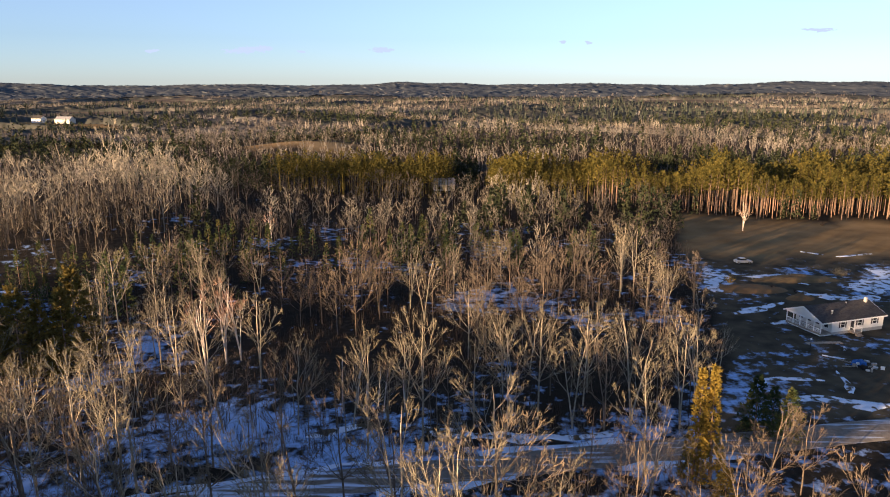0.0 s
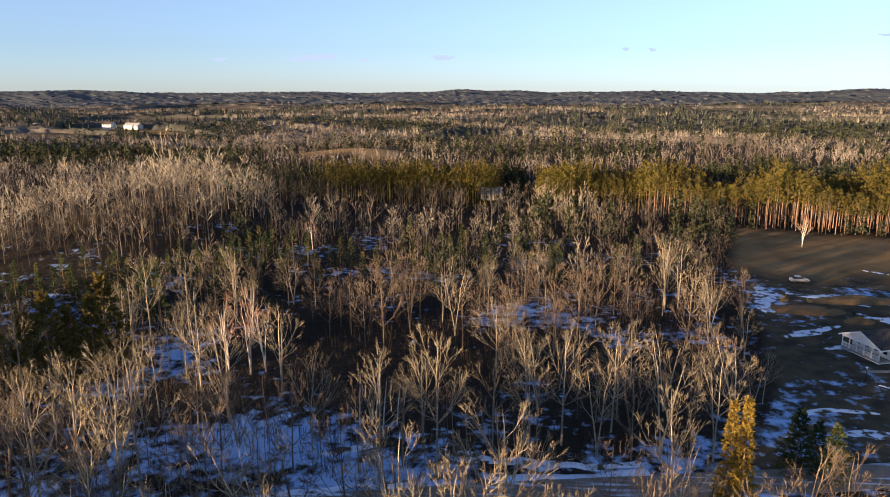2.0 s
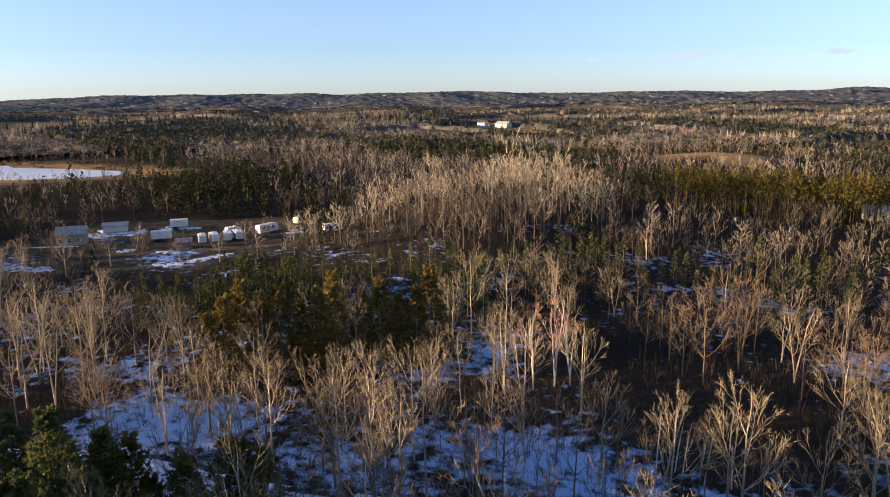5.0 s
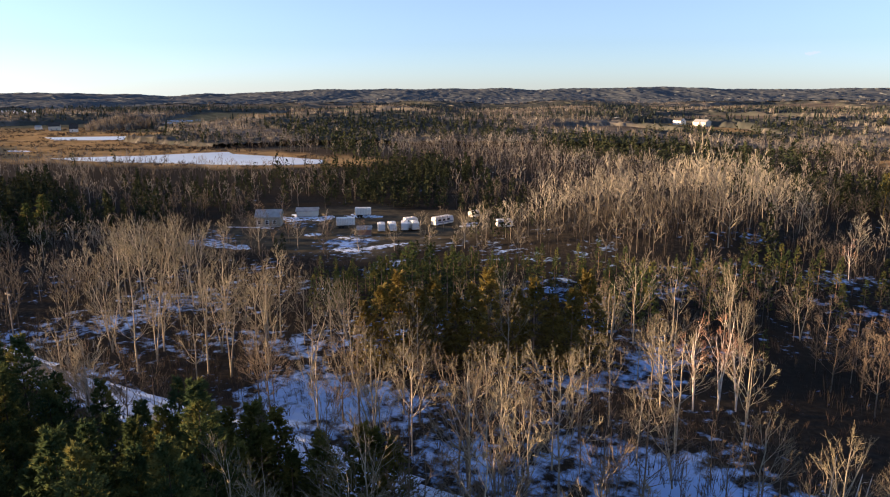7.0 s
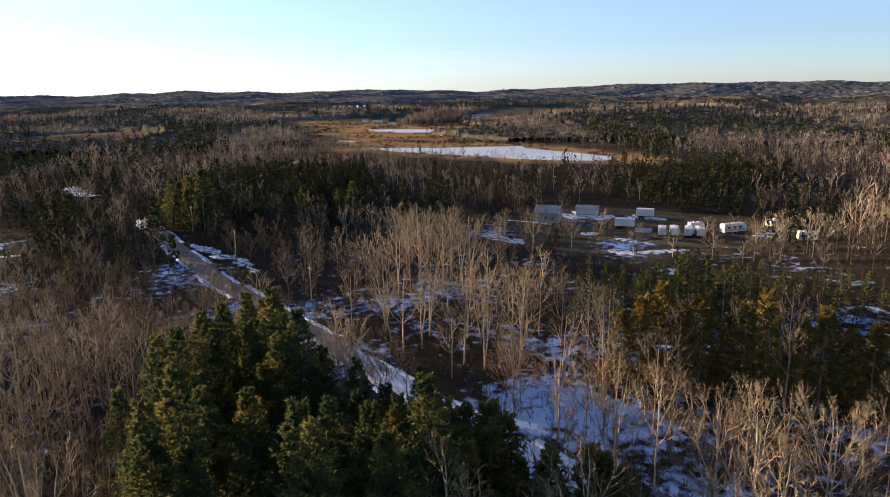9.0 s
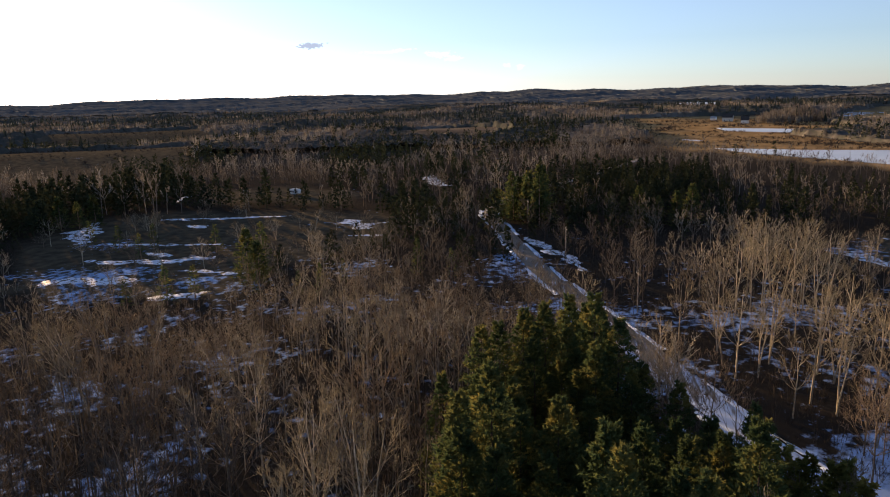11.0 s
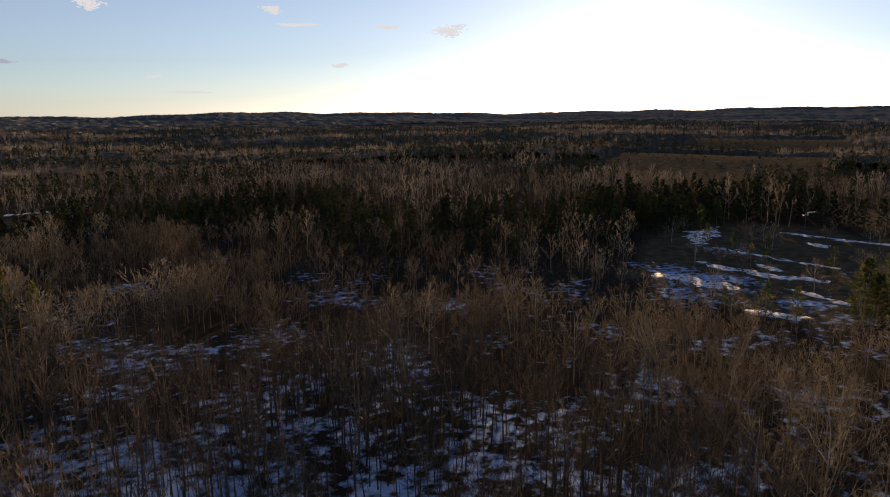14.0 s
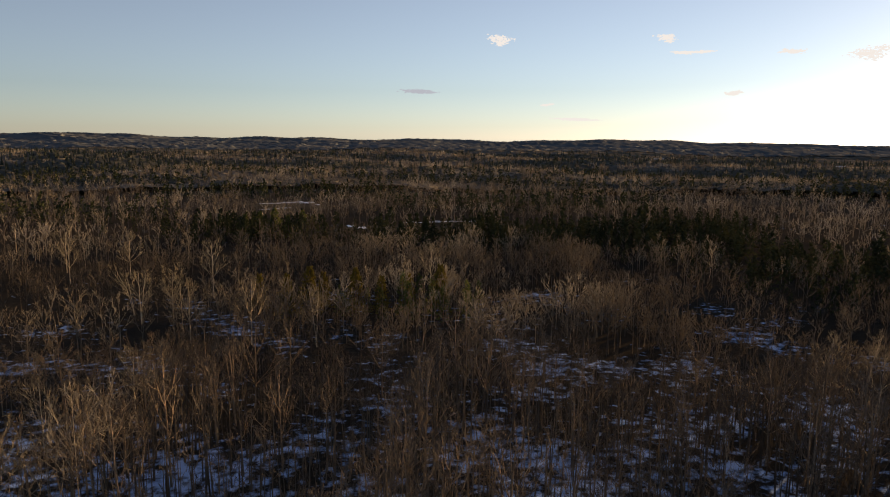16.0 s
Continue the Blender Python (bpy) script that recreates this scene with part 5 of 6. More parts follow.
def ranch_house():
    """The long white home with a railed porch under its gable end."""
    ob = root_at("ranch_house", 29.4, 197.4, 18.5, "long white single-storey house with dark roof and railed porch", "house")
    L, D, H, R, P = 15.2, 8.8, 2.75, 1.75, 2.5
    block("skirting", (P, 0.04, -0.3), (L - 0.04, D - 0.04, 0.5), "block", ob, "grey foundation skirting")
    prism("wall", [(0, 0.5), (D, 0.5), (D, H), (D / 2, H + R - 0.02), (0, H)], "x", P, L, "siding", ob)
    prism("gable_wall", [(0, H), (D, H), (D / 2, H + R - 0.02)], "x", 0.0, 0.2, "siding", ob)
    k = R / (D / 2)
    for y0, z0, y1, z1 in ((-0.45, H - 0.45 * k, D / 2, H + R), (D / 2, H + R, D + 0.45, H - 0.45 * k)):
        roof = prism("roof", [(y0, z0 + 0.02), (y1, z1 + 0.02), (y1, z1 + 0.2), (y0, z0 + 0.2)], "x", -0.35, L + 0.35, "shingle", ob, "dark shingled roof slope")
        yb, zb = (y0, z0) if y0 < 0 else (y1, z1)
        block("eave_board", (-0.35, yb - 0.03, zb - 0.08), (L + 0.35, yb + 0.02, zb + 0.16), "trim", roof, bevel=0)
        for xe in (-0.42, L + 0.35):
            prism("verge_board", [(y0, z0 - 0.08), (y1, z1 - 0.08), (y1, z1 + 0.2), (y0, z0 + 0.2)], "x", xe, xe + 0.07, "trim", roof)
    block("porch_floor", (0, 0, 0.15), (P, D, 0.5), "deck", ob)
    block("porch_skirt", (0.02, 0.02, -0.3), (P, D - 0.02, 0.15), "trim", ob, bevel=0)
    block("porch_beam", (0.0, 0.0, H - 0.3), (0.2, D, H), "trim", ob, bevel=0)
    for i in range(6):
        yy = 0.08 + (D - 0.28) * i / 5
        block("porch_post", (0.02, yy, 0.5), (0.16, yy + 0.14, H - 0.3), "trim", ob, bevel=0.01)
    for i in range(5):
        y0, y1 = 0.22 + (D - 0.28) * i / 5, 0.08 + (D - 0.28) * (i + 1) / 5
        rail = block("railing", (0.05, y0, 1.3), (0.13, y1, 1.38), "trim", ob, bevel=0)
        for j in range(9):
            yy = y0 + (y1 - y0) * (j + 0.5) / 9
            block("baluster", (0.07, yy - 0.02, 0.5), (0.11, yy + 0.02, 1.3), "trim", rail, bevel=0)
    for i in range(4):
        window(ob, 1.3 + i * 2.05, 1.15, 0.95, 1.2, y=P, shutters=False, axis="y")
    for x in (5.1, 9.3, 13.0):
        window(ob, x, 1.25, 0.95, 1.15)
    door = block("door", (7.0, -0.05, 0.5), (7.9, 0.06, 2.55), "shutter", ob, "dark front door")
    block("door_frame", (6.9, -0.07, 0.5), (7.0, 0.05, 2.62), "trim", door, bevel=0)
    block("door_frame", (7.9, -0.07, 0.5), (8.0, 0.05, 2.62), "trim", door, bevel=0)
    block("landing", (6.5, -1.5, 0.25), (8.4, -0.02, 0.45), "deck", ob)
    for i, z in enumerate((0.0, -0.02)):
        block("step", (6.8, -1.9 - 0.3 * i, -0.1), (8.1, -1.5 - 0.3 * i, 0.22 - 0.16 * i), "deck", ob, bevel=0.01)
    for xx in (6.5, 8.33):
        block("stair_rail", (xx, -1.5, 1.25), (xx + 0.07, -0.05, 1.33), "trim", ob, bevel=0)
        block("stair_post", (xx, -1.5, 0.45), (xx + 0.07, -1.42, 1.25), "trim", ob, bevel=0)
    rod("vent_pipe", (3.9, 1.6, 3.1), (3.9, 1.6, 4.1), 0.10, "steel", ob)
    rod("vent_cap", (3.9, 1.6, 4.1), (3.9, 1.6, 4.25), 0.2, "steel", ob)
    rod("vent_pipe", (9.6, 3.9, 4.1), (9.6, 3.9, 4.75), 0.09, "steel", ob)
    block("chimney", (14.0, 3.4, 3.9), (14.45, 3.85, 5.3), "block", ob)


ranch_house()


def car(x, y, turn, label):
    ob = root_at("parked_car", x, y, turn, label, "car")
    low = [(0, 0.35), (0.15, 0.32), (4.3, 0.32), (4.5, 0.45), (4.5, 0.72), (3.4, 0.92), (0.5, 0.95), (0.03, 0.88)]
    prism("body", low, "y", -0.87, 0.87, "paint_silver", ob, bevel=0.06)
    prism("cabin", [(0.55, 0.93), (3.35, 0.9), (2.55, 1.42), (1.2, 1.45)], "y", -0.74, 0.74, "glass", ob, "dark window glass", bevel=0.04)
    prism("roof", [(1.12, 1.43), (2.62, 1.4), (2.5, 1.48), (1.3, 1.5)], "y", -0.72, 0.72, "paint_silver", ob)
    for wx in (0.85, 3.6):
        for wy in (-0.8, 0.8):
            tyre = rod("wheel", (wx, wy - 0.1, 0.32), (wx, wy + 0.1, 0.32), 0.32, "rubber", ob, "black tyre", 16)
            rod("rim", (wx, wy - 0.12, 0.32), (wx, wy + 0.12, 0.32), 0.18, "steel", tyre, "", 10)
    for wy in (-0.6, 0.6):
        block("headlight", (4.4, wy - 0.15, 0.58), (4.52, wy + 0.15, 0.7), "glass", ob, bevel=0.01)
        block("tail_light", (-0.02, wy - 0.15, 0.68), (0.06, wy + 0.15, 0.82), "barn", ob, bevel=0.01)


car(35.0, 254.2, 0, "silver sedan parked on the dim lawn beside woods")


def shrub(x, y, h, w, label, mat="brush", stems=70):
    """A bare many-stemmed shrub: slender stems with side twigs."""
    g = np.random.default_rng(int(abs(x * 13 + y)))
    tri = Tri()
    for _ in range(stems):
        a, r = g.uniform(0, 6.28), w * math.sqrt(g.random())
        p = np.array([0.25 * r * math.cos(a), 0.25 * r * math.sin(a), -0.05])
        q = np.array([r * math.cos(a), r * math.sin(a), h * g.uniform(0.6, 1.0) * (1 - 0.3 * (r / w) ** 2)])
        tri.tube([p, (p + q) / 2 + g.normal(0, 0.06, 3), q], [0.018, 0.012], 3)
        for _ in range(4):
            s = p + (q - p) * g.uniform(0.4, 0.95)
            tri.blade(s, s + unit(q - p + g.normal(0, 0.9, 3)) * 0.3 * h * g.uniform(0.4, 1), 0.02, g)
    ob = new("shrub", mesh_np("shrub", *tri.arrays(), mat))
    ob.matrix_basis = Matrix.Translation((x, y, float(ground_z(x, y))))
    tagged(ob, label, "shrub", "yard shrubs")


shrub(55.5, 240.5, 2.6, 2.6, "large leafless tan shrub among snow on the lawn", "aspen_twig", 120)
shrub(26.5, 235, 2.2, 1.6, "leafless olive shrub beside the snowy lawn", "cedar_needle", 80)
for sx, sy, sh in ((-2, 186, 2.4), (13, 233, 1.8), (29, 231, 1.2), (34, 229, 1.4), (38, 226, 1.0), (9, 205, 2.0), (45, 330, 2.5), (60, 312, 1.6), (84, 306, 1.8)):
    shrub(sx, sy, sh, sh * 0.8, "low dark leafless shrub at the lawn's edge", "brush", 60)


def grass_mound(x, y, rx, ry, h, turn, label):
    """A low heap of earth grown over with dead grass."""
    bm = bmesh.new()
    bmesh.ops.create_grid(bm, x_segments=24, y_segments=16, size=1.0)
    for v in bm.verts:
        r = math.hypot(v.co.x, v.co.y)
        k = max(0.0, 1 - r * r)
        v.co = Vector((v.co.x * rx, v.co.y * ry, h * k**0.8 * (1 + 0.35 * noise.noise(v.co * 3.1)) - 0.12))
    for f in bm.faces:
        f.smooth = True
    ob = part("grass_mound", bm, "grass", None)
    ob.matrix_basis = pose(x, y, float(ground_z(x, y)), 0, 0, turn)
    tagged(ob, label, "mound", "yard mounds")


grass_mound(43, 236.5, 11, 3.2, 1.3, 4, "low tan grassy mound between snow streaks")
grass_mound(30, 229, 8, 4.0, 0.9, -8, "dark low earth mound on the lawn")
grass_mound(37, 221.5, 3.4, 2.0, 1.0, 10, "small tan grass mound behind the house")


def camper(x, y, turn, length=7.5, label="white travel trailer parked in a snowy yard", slide=False, stripe=True, high=2.95):
    ob = root_at("camper_trailer", x, y, turn, label, "camper", "parked campers")
    L, W = length, 2.45
    body = [(0, 0.75), (0.1, 0.55), (L - 0.5, 0.55), (L, 0.95), (L - 0.25, high - 0.35), (L - 0.7, high), (0.25, high), (0, high - 0.25)]
    prism("body", body, "y", -W / 2, W / 2, "paint_white", ob, bevel=0.06)
    if stripe:
        for s in (-1, 1):
            block("stripe", (0.1, s * W / 2 - 0.008, 1.05), (L - 0.3, s * W / 2 + 0.008, 1.25), "stripe", ob, bevel=0)
    for s in (-1, 1):
        for wx, ww in ((L * 0.16, 0.9), (L * 0.42, 1.2), (L * 0.8, 0.8)):
            pane = block("window", (wx - ww / 2, s * W / 2 - 0.02, 1.5), (wx + ww / 2, s * W / 2 + 0.02, 2.15), "glass", ob, bevel=0.01)
            block("window_frame", (wx - ww / 2 - 0.05, s * W / 2 - 0.012, 1.45), (wx + ww / 2 + 0.05, s * W / 2 + 0.012, 2.2), "trim", pane, bevel=0)
    door = block("door", (L * 0.6, -W / 2 - 0.025, 0.7), (L * 0.6 + 0.7, -W / 2 + 0.01, 2.45), "trim", ob, bevel=0.01)
    block("handle", (L * 0.6 + 0.55, -W / 2 - 0.06, 1.45), (L * 0.6 + 0.62, -W / 2 - 0.02, 1.6), "steel", door, bevel=0)
    if slide:
        block("slide_out", (L * 0.28, -W / 2 - 0.7, 0.85), (L * 0.55, -W / 2 + 0.01, 2.6), "paint_white", ob, bevel=0.04)
    for wx in (L * 0.38, L * 0.38 + 0.85):
        for wy in (-W / 2 + 0.12, W / 2 - 0.12):
            tyre = rod("wheel", (wx, wy - 0.12, 0.36), (wx, wy + 0.12, 0.36), 0.36, "rubber", ob, "black tyre", 14)
            rod("rim", (wx, wy - 0.14, 0.36), (wx, wy + 0.14, 0.36), 0.2, "steel", tyre, "", 8)
    rod("hitch", (L - 0.4, 0, 0.6), (L + 1.0, 0, 0.5), 0.07, "steel", ob)
    rod("jack", (L + 0.7, 0, 0.0), (L + 0.7, 0, 0.95), 0.05, "steel", ob)
    block("roof_vent", (L * 0.3, -0.3, high), (L * 0.3 + 0.5, 0.3, high + 0.18), "trim", ob, bevel=0.03)
    block("air_conditioner", (L * 0.55, -0.4, high), (L * 0.55 + 0.9, 0.4, high + 0.28), "trim", ob, bevel=0.06)


for cx_, cy_, turn_, len_, sl in ((-224.2, 226.5, 146, 5.6, False), (-222.0, 229.8, 150, 6.2, False), (-219.9, 233.2, 143, 6.6, True), (-217.8, 236.4, 152, 6.0, False), (-229.0, 240.0, 75, 5.0, False)):
    camper(cx_, cy_, turn_, len_, slide=sl)
camper(-223.0, 267.0, 100, 4.2, "small white trailer standing alone on dim grass", stripe=False, high=2.6)
camper(-376.0, -40.0, 75, 5.5, "white trailer beside a far brown field", stripe=False)
camper(-198.0, 255.5, 60, 5.5, "white trailer half hidden by bare trees", stripe=False)


def box_trailer(x, y, turn, length, label):
    ob = root_at("box_trailer", x, y, turn, label, "trailer")
    block("box", (0, -1.25, 1.1), (length, 1.25, 3.7), "paint_white", ob, bevel=0.04)
    for k in range(int(length / 0.6)):
        for s in (-1, 1):
            block("rib", (0.3 + 0.6 * k, s * 1.25 - 0.015, 1.15), (0.36 + 0.6 * k, s * 1.25 + 0.015, 3.65), "tin", ob, bevel=0)
    block("chassis", (0.2, -0.6, 0.75), (length - 0.2, 0.6, 1.1), "rubber", ob, bevel=0)
    for wx in (1.2, 2.3):
        for wy in (-1.0, 1.0):
            rod("wheel", (wx, wy - 0.2, 0.48), (wx, wy + 0.2, 0.48), 0.48, "rubber", ob, "", 14)
    for wy in (-0.8, 0.8):
        rod("landing_leg", (length - 2.2, wy, 0), (length - 2.2, wy, 1.0), 0.08, "steel", ob)


box_trailer(-243.0, 220.5, 54, 6.5, "long white box trailer in the camper yard")
box_trailer(-257.0, 238.0, 50, 6.0, "white box trailer at the yard's shaded edge")


def motor_coach(x, y, turn):
    ob = root_at("motor_coach", x, y, turn, "white motor coach with rounded front", "camper", "parked campers")
    prism("body", [(0, 0.5), (8.3, 0.45), (8.9, 0.8), (9.0, 1.5), (8.6, 2.9), (8.0, 3.2), (0.2, 3.2), (0, 2.9)], "y", -1.2, 1.2, "paint_white", ob, bevel=0.12)
    prism("windscreen", [(8.93, 1.5), (9.02, 1.5), (8.68, 2.75), (8.58, 2.75)], "y", -1.0, 1.0, "glass", ob)
    for s in (-1, 1):
        for wx in (1.2, 3.4, 5.6):
            block("window", (wx, s * 1.2 - 0.02, 1.7), (wx + 1.3, s * 1.2 + 0.02, 2.4), "glass", ob, bevel=0)
        block("stripe", (0.2, s * 1.2 - 0.01, 1.1), (8.4, s * 1.2 + 0.01, 1.4), "stripe", ob, bevel=0)
    for wx in (1.8, 6.9):
        for wy in (-1.0, 1.0):
            rod("wheel", (wx, wy - 0.16, 0.46), (wx, wy + 0.16, 0.46), 0.46, "rubber", ob, "", 14)


motor_coach(-220.5, 246.5, 92)
gable_house("yard_house", -264.0, 200.0, 52, 8.6, 7.0, 3.7, 2.0, "board", "tin", "weathered tan house with windows in the camper yard", ((1.2, 1.1, 1.1, 1.2), (4.0, 1.1, 1.1, 1.2), (6.6, 1.1, 1.1, 1.2)))
gable_house("yard_shed", -225.5, 217.5, 50, 4.4, 3.4, 2.3, 0.8, "barn", "tin", "low brown shed with tin roof beside campers", (), category="shed")
gable_house("yard_shed", -272.0, 221.0, 54, 8.0, 5.0, 2.4, 0.9, "cream", "tin", "pale storage shed beside the camper yard", (), category="shed")
gable_house("farm_house", -524.0, 895.0, -15, 13.0, 9.0, 5.2, 3.0, "siding", "shingle", "white farm house with dark roof before pine belt", ((2, 3.2, 1, 1.2), (6, 3.2, 1, 1.2), (10, 3.2, 1, 1.2), (4, 0.9, 1.2, 1.3), (9, 0.9, 1.2, 1.3)))
gable_house("farm_barn", -500.0, 900.0, -12, 20.0, 10.0, 4.5, 3.2, "cream", "tin", "long pale barn beside the white farm house", (), category="barn")
gable_house("farm_shed", -598.0, 875.0, 20, 15.0, 8.0, 3.6, 2.0, "siding", "tin", "white farm shed at a far field's edge", (), category="shed")
gable_house("far_house", -1035.0, 306.0, 70, 13.0, 9.0, 5.5, 4.5, "cream", "shingle", "steep-roofed house beyond the frozen ponds", ((3, 1, 1.2, 1.4), (9, 1, 1.2, 1.4)))
gable_house("far_house", -986.0, 318.0, 70, 9.0, 7.0, 4.5, 4.5, "siding", "shingle", "small white steep-gabled house beyond the marsh", ((3, 1, 1.2, 1.4),))
gable_house("far_shed", -1060.0, 296.0, 60, 7.0, 6.0, 3.0, 2.0, "siding", "tin", "small white shed beyond the marsh", (), category="shed")
gable_house("cabin", -48.0, 386.0, 10, 9.0, 7.0, 3.0, 2.2, "cream", "tin", "small pale cabin with tin roof among pines", ((2, 1, 1.1, 1.2), (6.5, 1, 1.1, 1.2)), category="cabin")
for hx, hy, hl, ht in ((-125, 1190, 22, 10), (240, -790, 14, -20), (262, -740, 12, 15), (-105, -1010, 12, 0), (-860, -1210, 26, 20), (-890, -1390, 22, 0), (-620, -1500, 24, 10), (-640, -640, 16, 30)):
    gable_house("distant_house", hx, hy, ht, hl, 9.0, 3.4, 2.4, "siding", "tin", "distant white house among bare woods", ((3, 1, 1.2, 1.2), (8, 1, 1.2, 1.2)))


def junk_pile():
    ob = root_at("junk_pile", 29.0, 183.5, 10, "pile of scrap under a blue tarp on the lawn", "pile")
    g = random.Random(4)
    bm = bmesh.new()
    bmesh.ops.create_icosphere(bm, subdivisions=3, radius=1.0)
    for v in bm.verts:
        k = 1 + 0.35 * noise.noise(v.co * 2.2)
        v.co = Vector((v.co.x * 1.3 * k, v.co.y * 1.0 * k, max(-0.05, v.co.z * 0.9 * k)))
    part("tarp", bm, "tarp", ob, "crumpled blue tarp")
    for i in range(12):
        x, y = g.uniform(-1.6, 2.6), g.uniform(-3.2, 1.0)
        w, d, h = g.uniform(0.3, 1.0), g.uniform(0.2, 0.7), g.uniform(0.25, 0.8)
        b = block(g.choice(("crate", "scrap_box")), (-w / 2, -d / 2, 0), (w / 2, d / 2, h), g.choice(("rubber", "board", "steel", "rubber", "paint_white")), ob)
        b.matrix_basis = pose(x, y, 0, g.uniform(-6, 6), g.uniform(-6, 6), g.uniform(0, 180))
    for i in range(4):
        a = g.uniform(0, 3.1)
        x, y = g.uniform(-2, 1), g.uniform(-2.5, 0.5)
        rod("plank", (x, y, 0.1), (x + 2.2 * math.cos(a), y + 2.2 * math.sin(a), 0.35), 0.08, "board", ob)


junk_pile()
walkway = root_at("board_path", 25.0, 193.5, 12, "pale board path lying across the lawn", "path")
for i in range(9):
    block("plank", (i * 0.75, -0.5 - 0.03 * i * i * 0.4, 0.0), (i * 0.75 + 0.68, 0.5 - 0.03 * i * i * 0.4, 0.08), "board", walkway)
lamp = root_at("yard_lamp", 23.6, 189.5, 0, "dark yard lamp post with white globe on the lawn", "lamp post")
rod("post", (0, 0, 0), (0, 0, 2.3), 0.05, "rubber", lamp)
bm = bmesh.new()
bmesh.ops.create_uvsphere(bm, u_segments=12, v_segments=8, radius=0.18)
bmesh.ops.translate(bm, verts=bm.verts[:], vec=(0, 0, 2.45))
part("globe", bm, "trim", lamp)


def utility_pole(x, y):
    ob = root_at("utility_pole", x, y, 15, "grey wooden utility pole beside the country road", "utility pole", "roadside poles")
    rod("pole", (0, 0, -0.3), (0, 0, 9.5), 0.14, "board", ob)
    block("crossarm", (-1.1, -0.06, 8.7), (1.1, 0.06, 8.85), "board", ob)
    for xx in (-0.95, 0.0, 0.95):
        rod("insulator", (xx, 0, 8.85 if xx else 9.5), (xx, 0, 9.05 if xx else 9.7), 0.05, "steel", ob)


for px_, py_ in ((-344, 68), (-292, 82), (-240, 95), (-190, 110)):
    utility_pole(px_, py_)


# ---- snow lying in the open ----
def thawing_snow():
    # pale tones are bluish: open shade put into the snow's colour
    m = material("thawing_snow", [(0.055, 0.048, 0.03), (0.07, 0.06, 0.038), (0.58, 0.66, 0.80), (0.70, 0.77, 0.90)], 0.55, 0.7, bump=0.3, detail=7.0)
    ramp_node = next(n for n in m.node_tree.nodes if n.type == "VALTORGB")
    for e, p in zip(ramp_node.color_ramp.elements, (0.3, 0.43, 0.48, 0.7)):
        e.position = p
    return m


MAT["thawing_snow"] = thawing_snow()

def snow_patch(pts, width, seed, label="thin ragged snow patch on dead grass"):
    """A ragged drift along a line of points."""
    g = np.random.default_rng(seed)
    line = smooth_line(pts, 1.2) if len(pts) > 2 else np.linspace(pts[0], pts[1], max(4, int(math.dist(*pts) / 1.2)))
    d = np.gradient(np.asarray(line, float), axis=0)
    d /= np.linalg.norm(d, axis=1)[:, None] + 1e-9
    side = np.stack([-d[:, 1], d[:, 0]], -1)
    m = len(line)
    taper = np.sin(np.linspace(0.12, np.pi - 0.12, m)) ** 0.5
    wob = np.convolve(g.normal(0, 1, m + 6), np.ones(3) / 3, "same")[3:-3]
    wob2 = np.convolve(g.normal(0, 1, m + 6), np.ones(3) / 3, "same")[3:-3]
    lo, hi = -width * taper * (0.5 + 0.35 * wob), width * taper * (0.5 + 0.35 * wob2)
    cols = [lo, lo * 0.75 + hi * 0.25 * 0, (lo + hi) / 2, hi * 0.75, hi]
    xy = np.stack([line + side * c[:, None] for c in cols], 1)
    z = ground_z(xy[..., 0], xy[..., 1]) + np.array([-0.03, 0.07, 0.12, 0.07, -0.03])[None, :]
    v = np.concatenate([xy, z[..., None]], -1).reshape(-1, 3)
    n = 5
    i, j = np.meshgrid(np.arange(m - 1), np.arange(n - 1), indexing="ij")
    a, b = i * n + j, i * n + j + 1
    t = np.concatenate([np.stack([a, b, b + n], -1).reshape(-1, 3), np.stack([a, b + n, a + n], -1).reshape(-1, 3)])[:, ::-1]
    tagged(new("snow_patch", mesh_np("snow_patch", v, t, "thawing_snow")), label, "snow", "snow patches")


HOUSE_SNOW = [([(25, 248), (26, 241), (21, 231), (20.5, 226)], 5), ([(30, 243), (36, 240.5), (45, 241), (54, 239)], 3.0), ([(33, 238), (40, 236), (44, 232)], 2), ([(39, 227), (42, 222), (48, 221), (55, 223)], 4.5), ([(52, 228), (58, 231), (66, 239), (74, 246)], 9), ([(18, 210.5), (24, 214), (32, 218.5)], 2.4), ([(23, 204), (28, 206.5)], 1.6), ([(12, 170), (18, 170), (22, 168), (30, 166)], 3.2), ([(24, 181), (23, 176), (21.5, 172)], 1.0), ([(25, 188), (28.5, 186)], 0.9), ([(58.5, 267), (63, 263)], 1.2), ([(65, 260.5), (77, 264)], 1.2), ([(30, 190), (31, 192)], 0.7), ([(-44, 160), (-36, 158), (-28, 157.5), (-18, 159)], 2.6), ([(-60, 158), (-52, 161)], 2.2), ([(8, 176), (14, 178), (20, 177)], 2)]
CAMPER_SNOW = [([(-276, 212), (-268, 222), (-262, 232)], 12), ([(-262, 236), (-250, 246)], 6), ([(-217, 256), (-212, 260)], 5), ([(-252, 176), (-240, 178), (-232, 182)], 8), ([(-240, 206), (-236, 210)], 6), ([(-214, 201), (-206, 209), (-203, 222)], 7), ([(-279, 224), (-264, 226)], 9), ([(-263, 240), (-258, 245)], 4), ([(-213, 252), (-208, 256)], 4), ([(-272, 192), (-258, 204)], 3), ([(-228, 212), (-214, 217)], 4)]
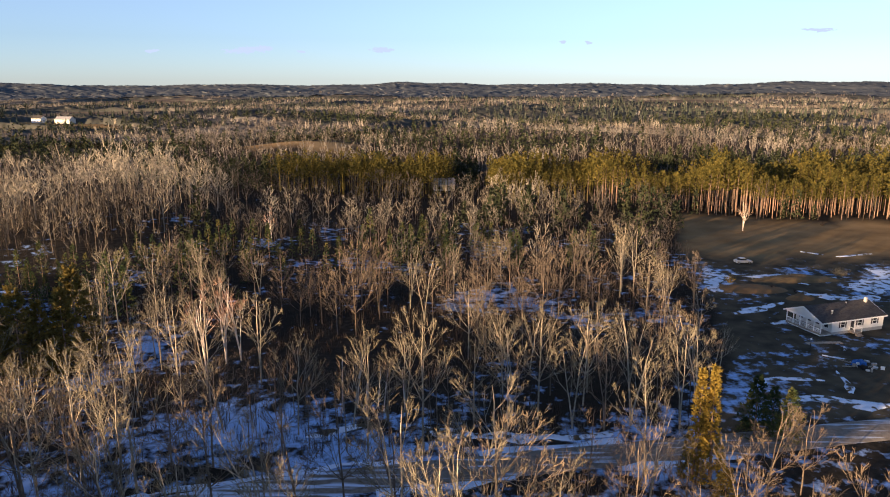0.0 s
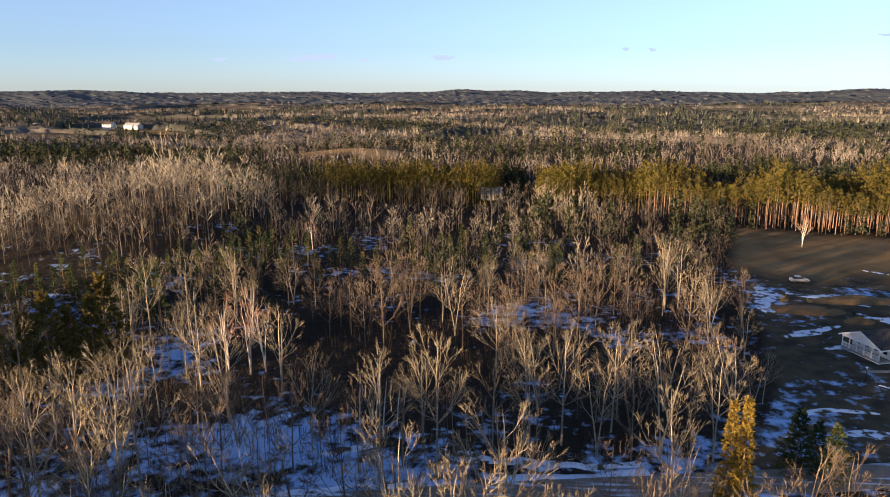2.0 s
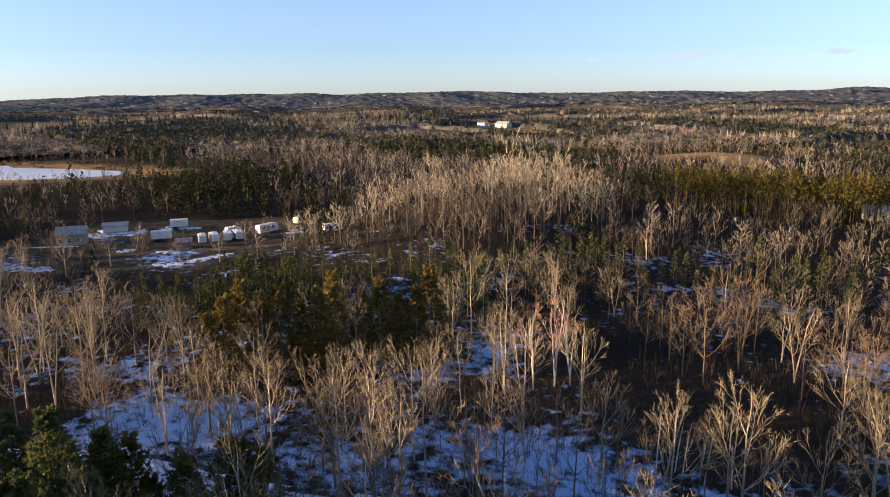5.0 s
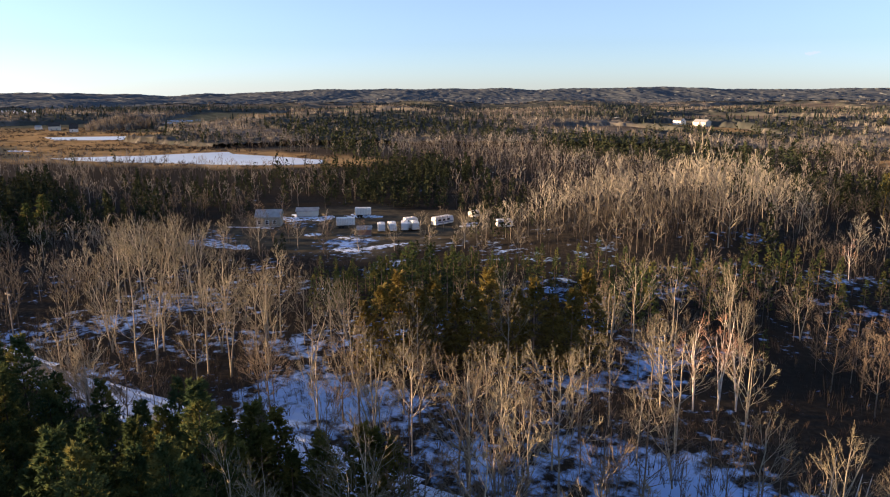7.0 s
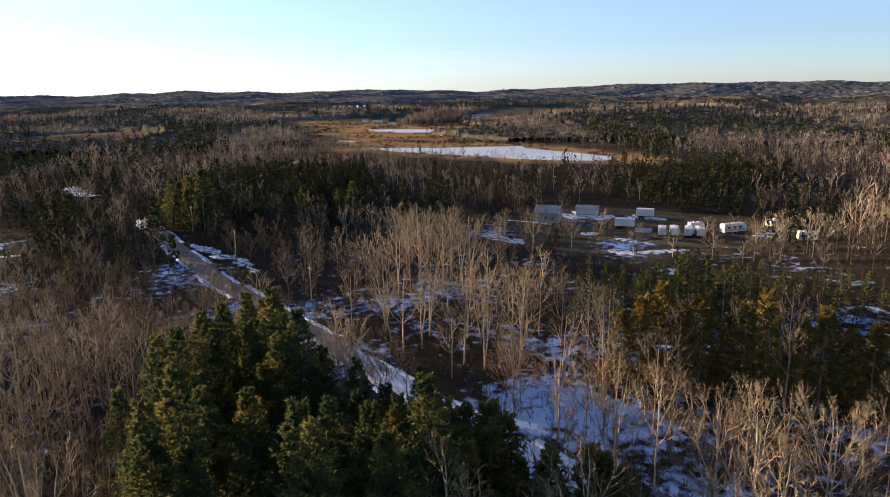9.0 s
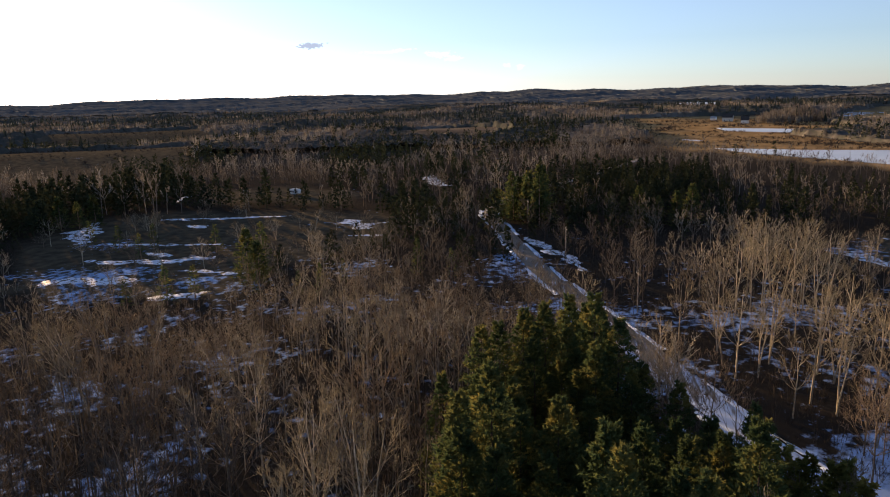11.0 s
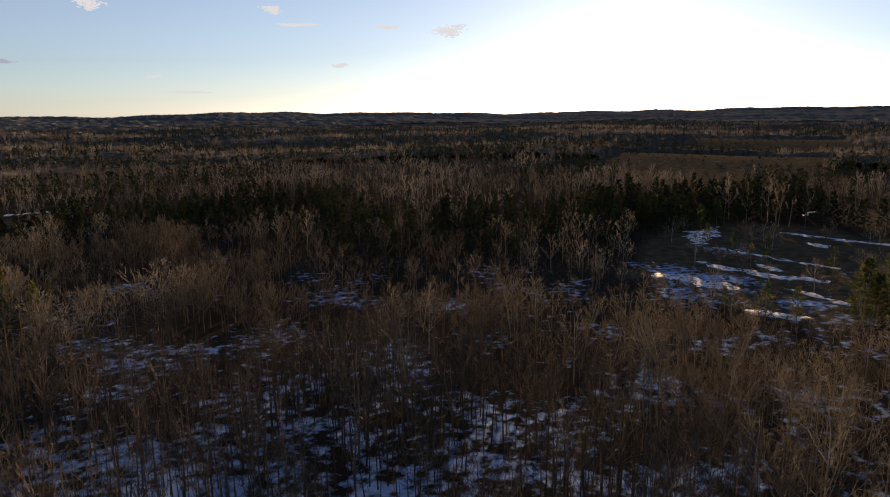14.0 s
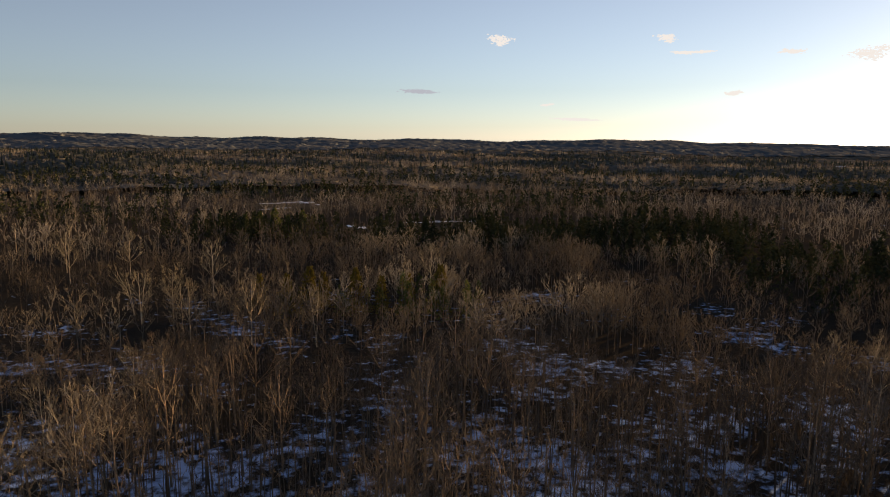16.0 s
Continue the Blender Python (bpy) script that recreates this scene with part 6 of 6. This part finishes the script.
CLEARING_SNOW = [([(-256, -70), (-266, -78), (-282, -87), (-296, -93)], 9), ([(-255, -62), (-256, -42), (-257, -18)], 3.0), ([(-231, -52), (-231, -34), (-237, -12)], 6), ([(-206, -48), (-208, -30), (-209, -22)], 9), ([(-222, -14), (-218, 6)], 3), ([(-192, -8), (-199, 6)], 7), ([(-302, -68), (-309, -34), (-313, -16)], 4), ([(-290, -50), (-286, -40)], 7), ([(-306, 10), (-289, 21), (-285, 24)], 8), ([(-296, 20), (-299, 30)], 2), ([(-272, 20), (-275, 32)], 3), ([(-244, -40), (-240, -28)], 5)]
FAR_SNOW = [([(-455, 18), (-425, 24), (-404, 33)], 9), ([(-360, 70), (-350, 68)], 5), ([(-271, 82), (-254, 90), (-238, 97), (-226, 100)], 5.5), ([(72, -430), (45, -440), (28, -420)], 9), ([(65, -392), (45, -400)], 4), ([(-1, -300), (-12, -284)], 6), ([(-30, -309), (-58, -315), (-80, -312)], 5), ([(245, -857), (238, -835)], 14), ([(244, -729), (232, -742)], 10), ([(650, -1480), (700, -1540)], 40), ([(-690, 215), (-715, 205)], 10), ([(-1100, 470), (-1180, 520), (-1260, 590)], 30), ([(-1000, 440), (-1060, 480)], 16), ([(-1250, 420), (-1400, 520), (-1500, 640)], 40), ([(-345, -88), (-380, -95)], 4)]
for k, (pts, w) in enumerate(HOUSE_SNOW + CAMPER_SNOW + CLEARING_SNOW + FAR_SNOW):
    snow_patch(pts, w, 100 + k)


# ---- small evening clouds far off ----
def glow(name, color, strength):
    m = bpy.data.materials.new(name)
    m.use_nodes = True
    n, l = m.node_tree.nodes, m.node_tree.links
    n.clear()
    e, o = n.new("ShaderNodeEmission"), n.new("ShaderNodeOutputMaterial")
    e.inputs[0].default_value, e.inputs[1].default_value = (*color, 1), strength
    l.new(e.outputs[0], o.inputs[0])
    return m


# clouds' daylight is given off as emission, brighter for those toward the sun
MAT["cloud_grey"], MAT["cloud_bright"] = glow("cloud_grey", (0.78, 0.82, 0.88), 0.285), glow("cloud_bright", (1.0, 0.95, 0.86), 0.42)


def cloud(x, y, z, w, h, seed, mat):
    """A wisp of very many small flecks, denser at its heart."""
    g = np.random.default_rng(seed)
    away = np.array([x - CX, y - CY, 0.0])
    away /= np.linalg.norm(away)
    across = np.array([-away[1], away[0], 0])
    tri = Tri()
    knots = g.normal(0, 0.3, (5, 2))
    for i in range(int(60 + w * 1.6)):
        kx, kz = knots[g.integers(5)] * (1, 0.6) + g.normal(0, 0.16, 2) * (1.2, 0.7)
        c = np.array([x, y, z]) + across * kx * w * 0.8 + np.array([0, 0, (kz + 0.15 * abs(kx)) * h]) + away * g.normal(0, w * 0.1)
        r = g.uniform(2.0, 5.5)
        p = [c + (across * math.cos(a) * 1.9 + np.array([0, 0, 0.7]) * math.sin(a) + away * 0.3 * g.normal()) * r * g.uniform(0.6, 1.3) for a in (0.3, 1.5, 2.7, 3.9, 5.2)]
        tri.add(p + [c + away * r], [(0, 1, 2), (0, 2, 3), (0, 3, 4), (0, 1, 5), (2, 3, 5)])
    v, t = tri.arrays()
    tagged(new("cloud", mesh_np("cloud", v, t, mat)), "small ragged evening cloud low in the sky", "cloud", "evening clouds", "structure")


GREY = [(-1304, 4488, 243, 132, 51), (-1186, 4520, 247, 102, 48), (-507, 4641, 253, 88, 37), (-448, 4647, 246, 66, 22), (-1777, 4325, 231, 59, 22), (636, 4613, 291, 29, 22), (787, 4588, 283, 29, 22), (1974, 4196, 321, 132, 18), (-961, 4572, 235, 37, 12), (-127, -4499, 327, 241, 29), (-4379, -1408, 346, 161, 51)]
BRIGHT = [(-4577, -640, 276, 124, 66), (-4590, -561, 248, 110, 29), (-4628, -221, 193, 44, 29), (-4633, -140, 191, 44, 37), (-4505, -990, 302, 219, 24)]
BRIGHT += [(-650, -4428, 644, 132, 80), (-1612, -4188, 646, 95, 59), (-1977, -4069, 324, 80, 37), (-2224, -3923, 552, 110, 37), (-2567, -3718, 536, 190, 88), (-1723, -4157, 559, 183, 18), (-928, -4416, 253, 51, 18), (-1120, -4376, 168, 220, 15)]
for k, c in enumerate(GREY + BRIGHT):
    cloud(*c, 500 + k, "cloud_grey" if k < len(GREY) else "cloud_bright")
